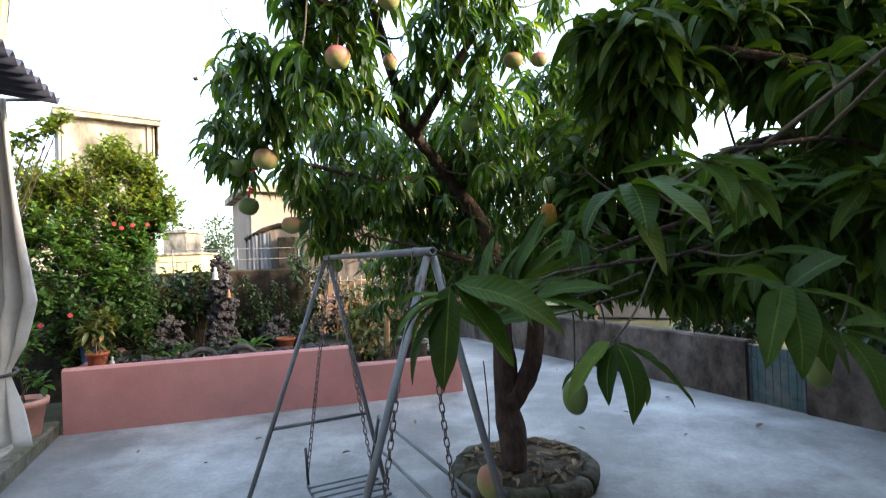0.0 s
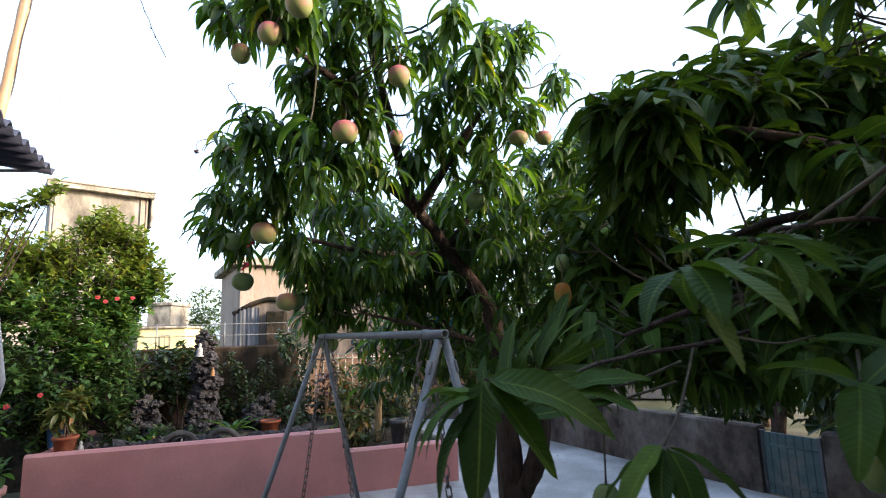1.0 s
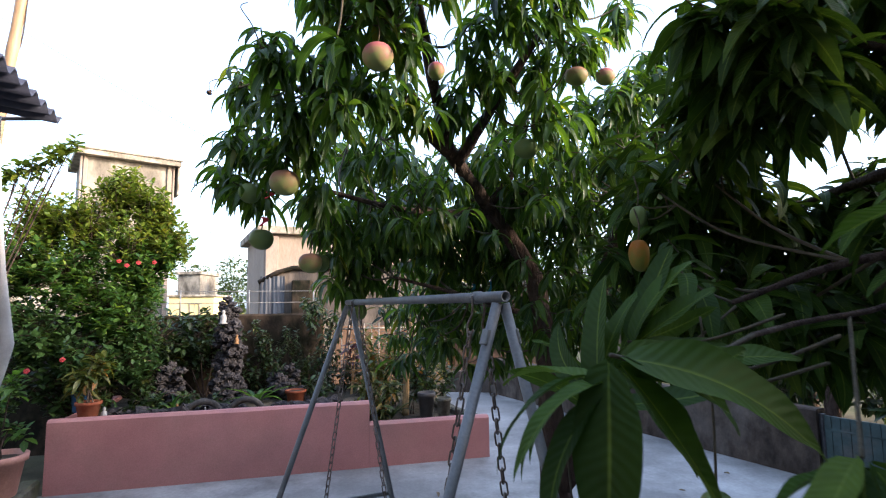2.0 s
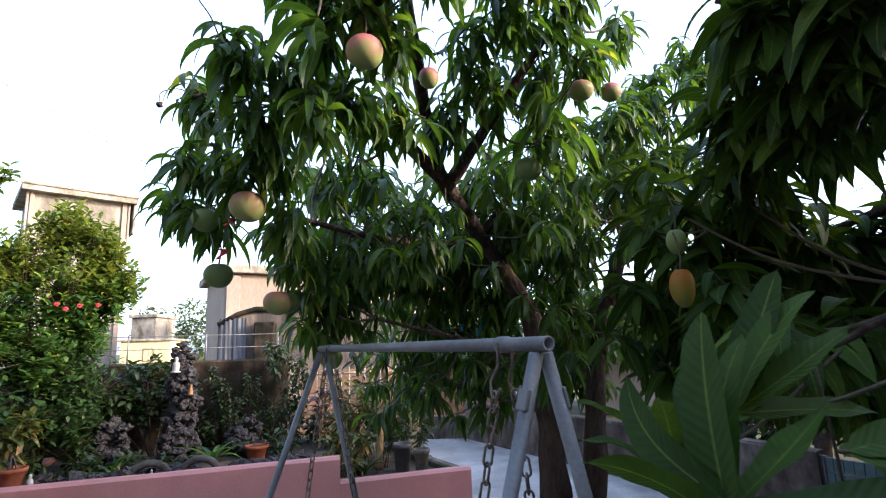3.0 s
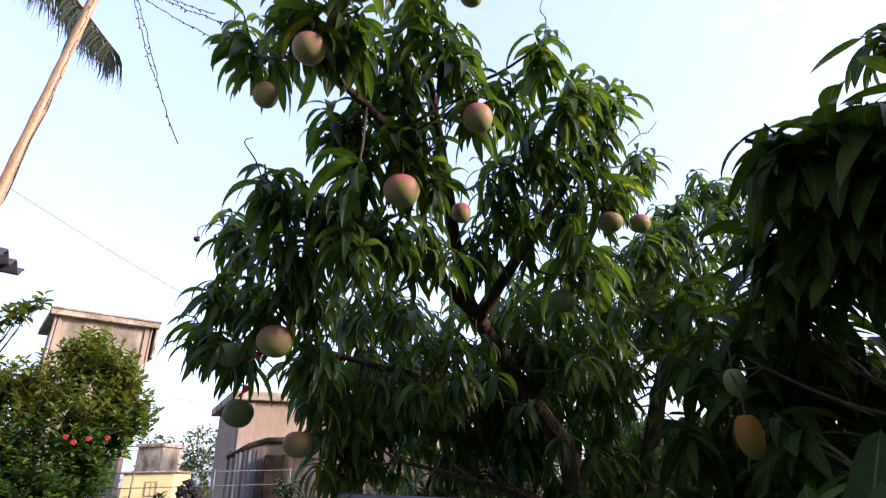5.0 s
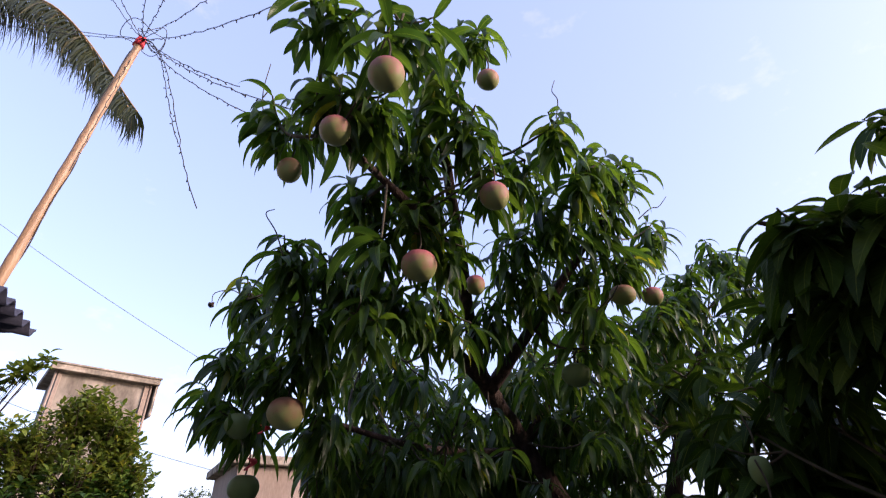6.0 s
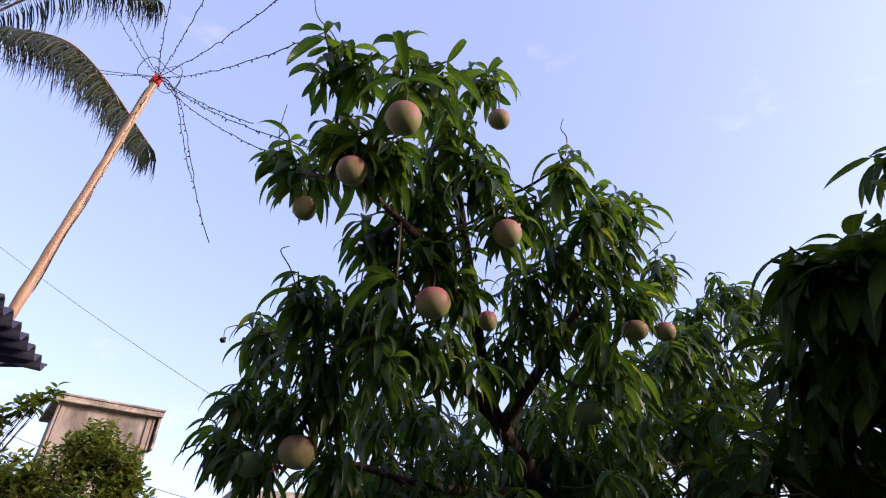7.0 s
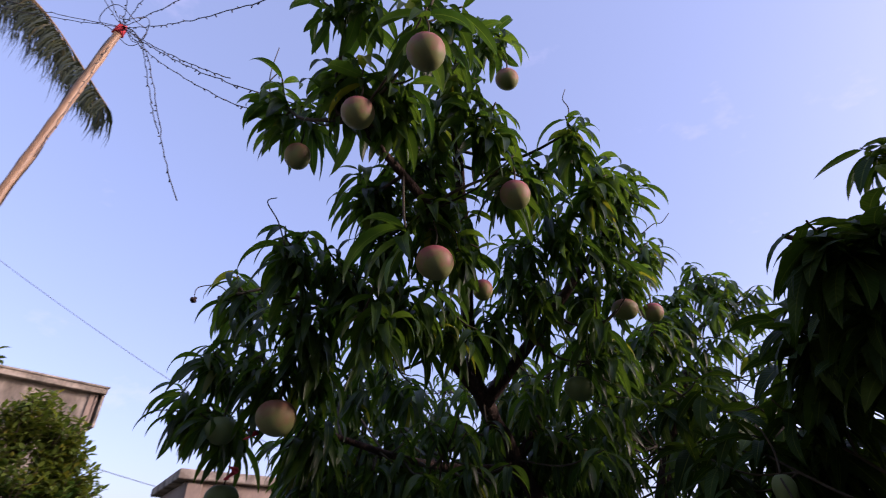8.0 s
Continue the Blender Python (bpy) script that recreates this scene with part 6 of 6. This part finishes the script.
# ---- houses beyond the wall ----
def window(parent, m, w, h):
    win = part("window", moved(join(box(w + 0.12, 0.08, 0.06, 0.006, pose(0, 0, -0.06)), box(w + 0.12, 0.08, 0.06, 0.006, pose(0, 0, h)), box(0.06, 0.08, h, 0.006, pose(-w / 2 - 0.03, 0, 0)), box(0.06, 0.08, h, 0.006, pose(w / 2 + 0.03, 0, 0)), box(0.03, 0.05, h, 0.004)), m), M_SLAB, parent, smooth=False)
    part("pane", moved(box(w, 0.02, h, 0, pose(0, 0.02, 0)), m), M_GLASS, win, smooth=False)


def tower():
    """A small upper room with a projecting flat slab, on a larger house."""
    a, b = Vector((-11.45, 15.25, 0)), Vector((-9.27, 17.15, 0))
    u = (b - a).normalized()
    w = Vector((-u.y, u.x, 0))
    ang = math.degrees(math.atan2(u.y, u.x))
    ln = (b - a).length
    c = (a + b) / 2 + w * 1.5
    t = thing("tower_house", "stained cream plaster upper room with flat projecting slab", "house", (c.x, c.y, 0))
    m = pose(c.x, c.y, 0, 0, 0, ang)
    part("wall", moved(box(ln - 0.5, 2.5, 6.44, 0.02, pose(0, 0.05, 0)), m), M_TOWER, t, smooth=False)
    part("roof", moved(box(ln, 3.0, 0.20, 0.02, pose(0, 0, 6.42)), m), M_SLAB, t, smooth=False)
    part("drip_edge", moved(box(ln + 0.05, 0.07, 0.06, 0.015, pose(0, -1.51, 6.58)), m), M_SLAB, t, smooth=False)
    part("corner_pier", moved(box(0.14, 0.1, 6.42, 0.01, pose(ln / 2 - 0.30, -1.22, 0)), m), M_HOUSE, t, smooth=False)
    part("corner_pier", moved(box(0.10, 0.1, 6.42, 0.01, pose(-ln / 2 + 0.28, -1.22, 0)), m), M_HOUSE, t, smooth=False)
    part("drain_pipe", moved(tube([Vector((-ln / 2 + 0.17, -1.26, 6.42)), Vector((-ln / 2 + 0.17, -1.26, 3.4))], 0.035, 0.035, 10), m), M_HOUSE, t)
    part("drain_pipe", moved(tube([Vector((ln / 2 - 0.18, -1.26, 6.42)), Vector((ln / 2 - 0.18, -1.26, 3.4))], 0.035, 0.035, 10), m), M_HOUSE, t)
    part("side_fin", moved(box(0.07, 1.1, 0.95, 0.01, pose(ln / 2 - 0.045, -0.85, 5.48)), m), M_SLAB, t, "stained hanging slab", smooth=False)
    part("ledge", moved(box(0.95, 0.3, 0.09, 0.01, pose(-0.05, -1.28, 5.45)), m), M_SLAB, t, smooth=False)
    window(t, m @ pose(-0.05, -1.2, 4.45), 0.8, 0.9)
    part("lower_wall", moved(box(7.0, 5.5, 3.3, 0.03, pose(-2.9, 1.8, 0)), m), M_TOWER, t, smooth=False)


tower()


def house():
    """The flat-roofed house over the wall, with a mouldy lean-to before it."""
    h = thing("house", "cream plastered flat-roofed house with mouldy lean-to", "house", (-2.6, 16.5, 0))
    m = pose(-4.92, 13.1, 0, 0, 0, 29)
    part("wall", moved(box(6.5, 3.2, 3.55, 0.03, pose(3.25, 1.6, 0)), m), M_HOUSE, h, smooth=False)
    part("roof", moved(box(6.9, 3.6, 0.20, 0.03, pose(3.25, 1.6, 3.55)), m), M_SLAB, h, smooth=False)
    part("corner_pier", moved(box(0.30, 0.08, 3.5, 0.01, pose(0.18, -0.03, 0)), m), M_HOUSE, h, smooth=False)
    n = pose(-4.72, 12.3, 0, 0, 0, 5)
    shape = [(0, 0), (4.2, 0), (4.2, 2.62), (0.75, 2.62), (0.42, 2.52), (0, 2.30)]
    k = len(shape)
    walls = [(x, y, z) for y in (0, 1.5) for x, z in shape], [tuple(range(k)), tuple(range(2 * k - 1, k - 1, -1))] + [(i + k, (i + 1) % k + k, (i + 1) % k, i) for i in range(k)]
    part("lean_to", moved(walls, n), M_MOULD, h, smooth=False)
    crest = [Vector((x, -0.02, z + 0.02)) for x, z in shape[:1:-1]] + [Vector((4.2, -0.02, 2.64))]
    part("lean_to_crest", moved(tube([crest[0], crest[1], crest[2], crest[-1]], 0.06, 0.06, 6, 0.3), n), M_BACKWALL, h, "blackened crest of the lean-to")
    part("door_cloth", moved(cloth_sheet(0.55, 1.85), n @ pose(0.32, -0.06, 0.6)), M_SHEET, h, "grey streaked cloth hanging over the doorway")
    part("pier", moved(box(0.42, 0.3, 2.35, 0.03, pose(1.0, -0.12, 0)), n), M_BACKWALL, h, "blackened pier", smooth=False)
    part("stain_band", moved(box(2.4, 0.05, 1.3, 0.03, pose(2.5, -0.02, 0)), n), M_BRICKRED, h, "bare brick patch", smooth=False)


def cloth_sheet(w, h):
    vs, fs = [], []
    for j in range(13):
        for i in range(31):
            vs.append((w * (i / 30 - 0.5), 0.012 * math.sin(i * 1.3 + 0.2 * j) + 0.01 * math.sin(i * 0.55), h * j / 12))
    for j in range(12):
        for i in range(30):
            p = j * 31 + i
            fs.append((p, p + 1, p + 32, p + 31))
    return vs, fs


M_SHEET = surf("grey_streaked_sheet", (0.05, 0.052, 0.06), (0.15, 0.152, 0.16), 3.0, 0.9, 0.1, stretch=(5, 5, 0.3))
house()

brick = thing("brick_house", "low sunlit brick-washed house beyond the grille", "house", (0.2, 15.5, 0))
part("wall", box(3.2, 2.4, 2.2, 0.03, pose(0.3, 15.6, 0)), M_BRICKRED, brick, smooth=False)
part("roof", box(3.6, 2.8, 0.14, 0.02, pose(0.3, 15.6, 2.2)), M_SLAB, brick, smooth=False)

right_house = thing("house", "cream house wall glimpsed beyond the trees", "house", (5.4, 14.5, 0))
part("wall", box(3.0, 3.0, 2.7, 0.03, pose(5.4, 14.6, 0, 0, 0, -25)), M_HOUSE, right_house, smooth=False)
part("roof", box(3.4, 3.4, 0.16, 0.03, pose(5.4, 14.6, 2.7, 0, 0, -25)), M_SLAB, right_house, smooth=False)

yellow = thing("yellow_house", "pale yellow house far beyond the wall", "house", (-16.9, 34, 0))
my = pose(-16.9, 34, 0, 0, 0, 12)
part("wall", moved(box(2.6, 4, 2.45, 0.03), my), M_YELLOW, yellow, smooth=False)
part("roof", moved(box(2.9, 4.3, 0.13, 0.03, pose(0, 0, 2.45)), my), M_SLAB, yellow, smooth=False)
window(yellow, my @ pose(0.2, -2.0, 1.35), 0.5, 0.65)
far_block = thing("far_house", "small brown house among far trees", "house", (-21.1, 42, 0))
part("wall", box(1.8, 3, 4.35, 0.05, pose(-21.1, 42, 0)), M_TOWER, far_block, smooth=False)
part("roof", box(2.1, 3.4, 0.25, 0.05, pose(-21.1, 42, 4.35)), M_SLAB, far_block, smooth=False)

# ---- cables ----
for a, b in [((-33, 20, 23.4), (2, 20, 2.0)), ((-24, 20, 9.6), (2, 20, 2.4))]:
    a, b = Vector(a), Vector(b)
    pts = [a.lerp(b, i / 20) - Vector((0, 0, 1.0 * math.sin(math.pi * i / 20))) for i in range(21)]
    solid("cable", tube(pts, 0.011, 0.011, 5), M_STEEL, "thin dark overhead cable", "cable", kind="thing", smooth=True)

# ---- far woods ----
def woods():
    rng = random.Random(101)
    far = Leaves("far", 0.36, 0.22, L_FAR, 46, (60, 20, -20), (10, 60), 0.2, 2)
    items = []
    for k in range(64):
        ang = rng.uniform(-1.25, 1.25)
        dist = rng.uniform(38, 75)
        c = Vector((math.sin(ang) * dist, math.cos(ang) * dist, 0))
        h = rng.uniform(3.2, 6.0) * dist / 48
        for _ in range(760):
            a = rng.random() * 6.2832
            z = rng.random()
            wide = (1.0 - 0.55 * z) * (1 + 0.25 * math.sin(3 * a + 5 * z + k)) * math.sqrt(rng.random())
            p = c + Vector((math.cos(a), math.sin(a), 0)) * wide * 2.1 * dist / 50 + Vector((0, 0, h * (0.05 + 0.95 * z)))
            items.append((rng.randrange(6), Matrix.Translation(p) @ Matrix.Rotation(rng.random() * 6.28, 4, 'Z') @ Matrix.Scale(rng.uniform(0.6, 1.3), 4)))
    return far.cloud(items)


solid("far_woods", woods(), L_FAR, "hazy green line of far trees", "trees", kind="stuff", smooth=True)

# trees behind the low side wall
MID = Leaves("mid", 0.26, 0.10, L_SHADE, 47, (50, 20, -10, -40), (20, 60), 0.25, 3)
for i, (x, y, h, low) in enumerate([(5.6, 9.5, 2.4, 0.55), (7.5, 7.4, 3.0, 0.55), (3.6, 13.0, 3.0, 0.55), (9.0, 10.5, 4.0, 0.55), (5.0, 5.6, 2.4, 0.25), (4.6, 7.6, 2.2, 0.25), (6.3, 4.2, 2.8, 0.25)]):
    r2 = random.Random(200 + i)
    lob = [(x + r2.uniform(-1, 1), y + r2.uniform(-1, 1), h * r2.uniform(low, 1.0), 0.75, 40) for _ in range(6)]
    tree("tree", "dark leafy tree beyond the low wall", "tree", (x, y, -0.03), MID,
         [("trunk", [(x, y, -0.03), (x + 0.1, y, h * 0.4), (x, y + 0.1, h * 0.8)], 0.11, 0.04), ("limb", [(x + 0.05, y, h * 0.35), (x + 0.6, y - 0.2, h * 0.6), (x + 0.9, y - 0.3, h * 0.8)], 0.05, 0.02)],
         lob, [], 210 + i, (0, 1, 1.8), M_BARK, (6, 9), 1.0, (x, y, h * 0.5), 0.008)
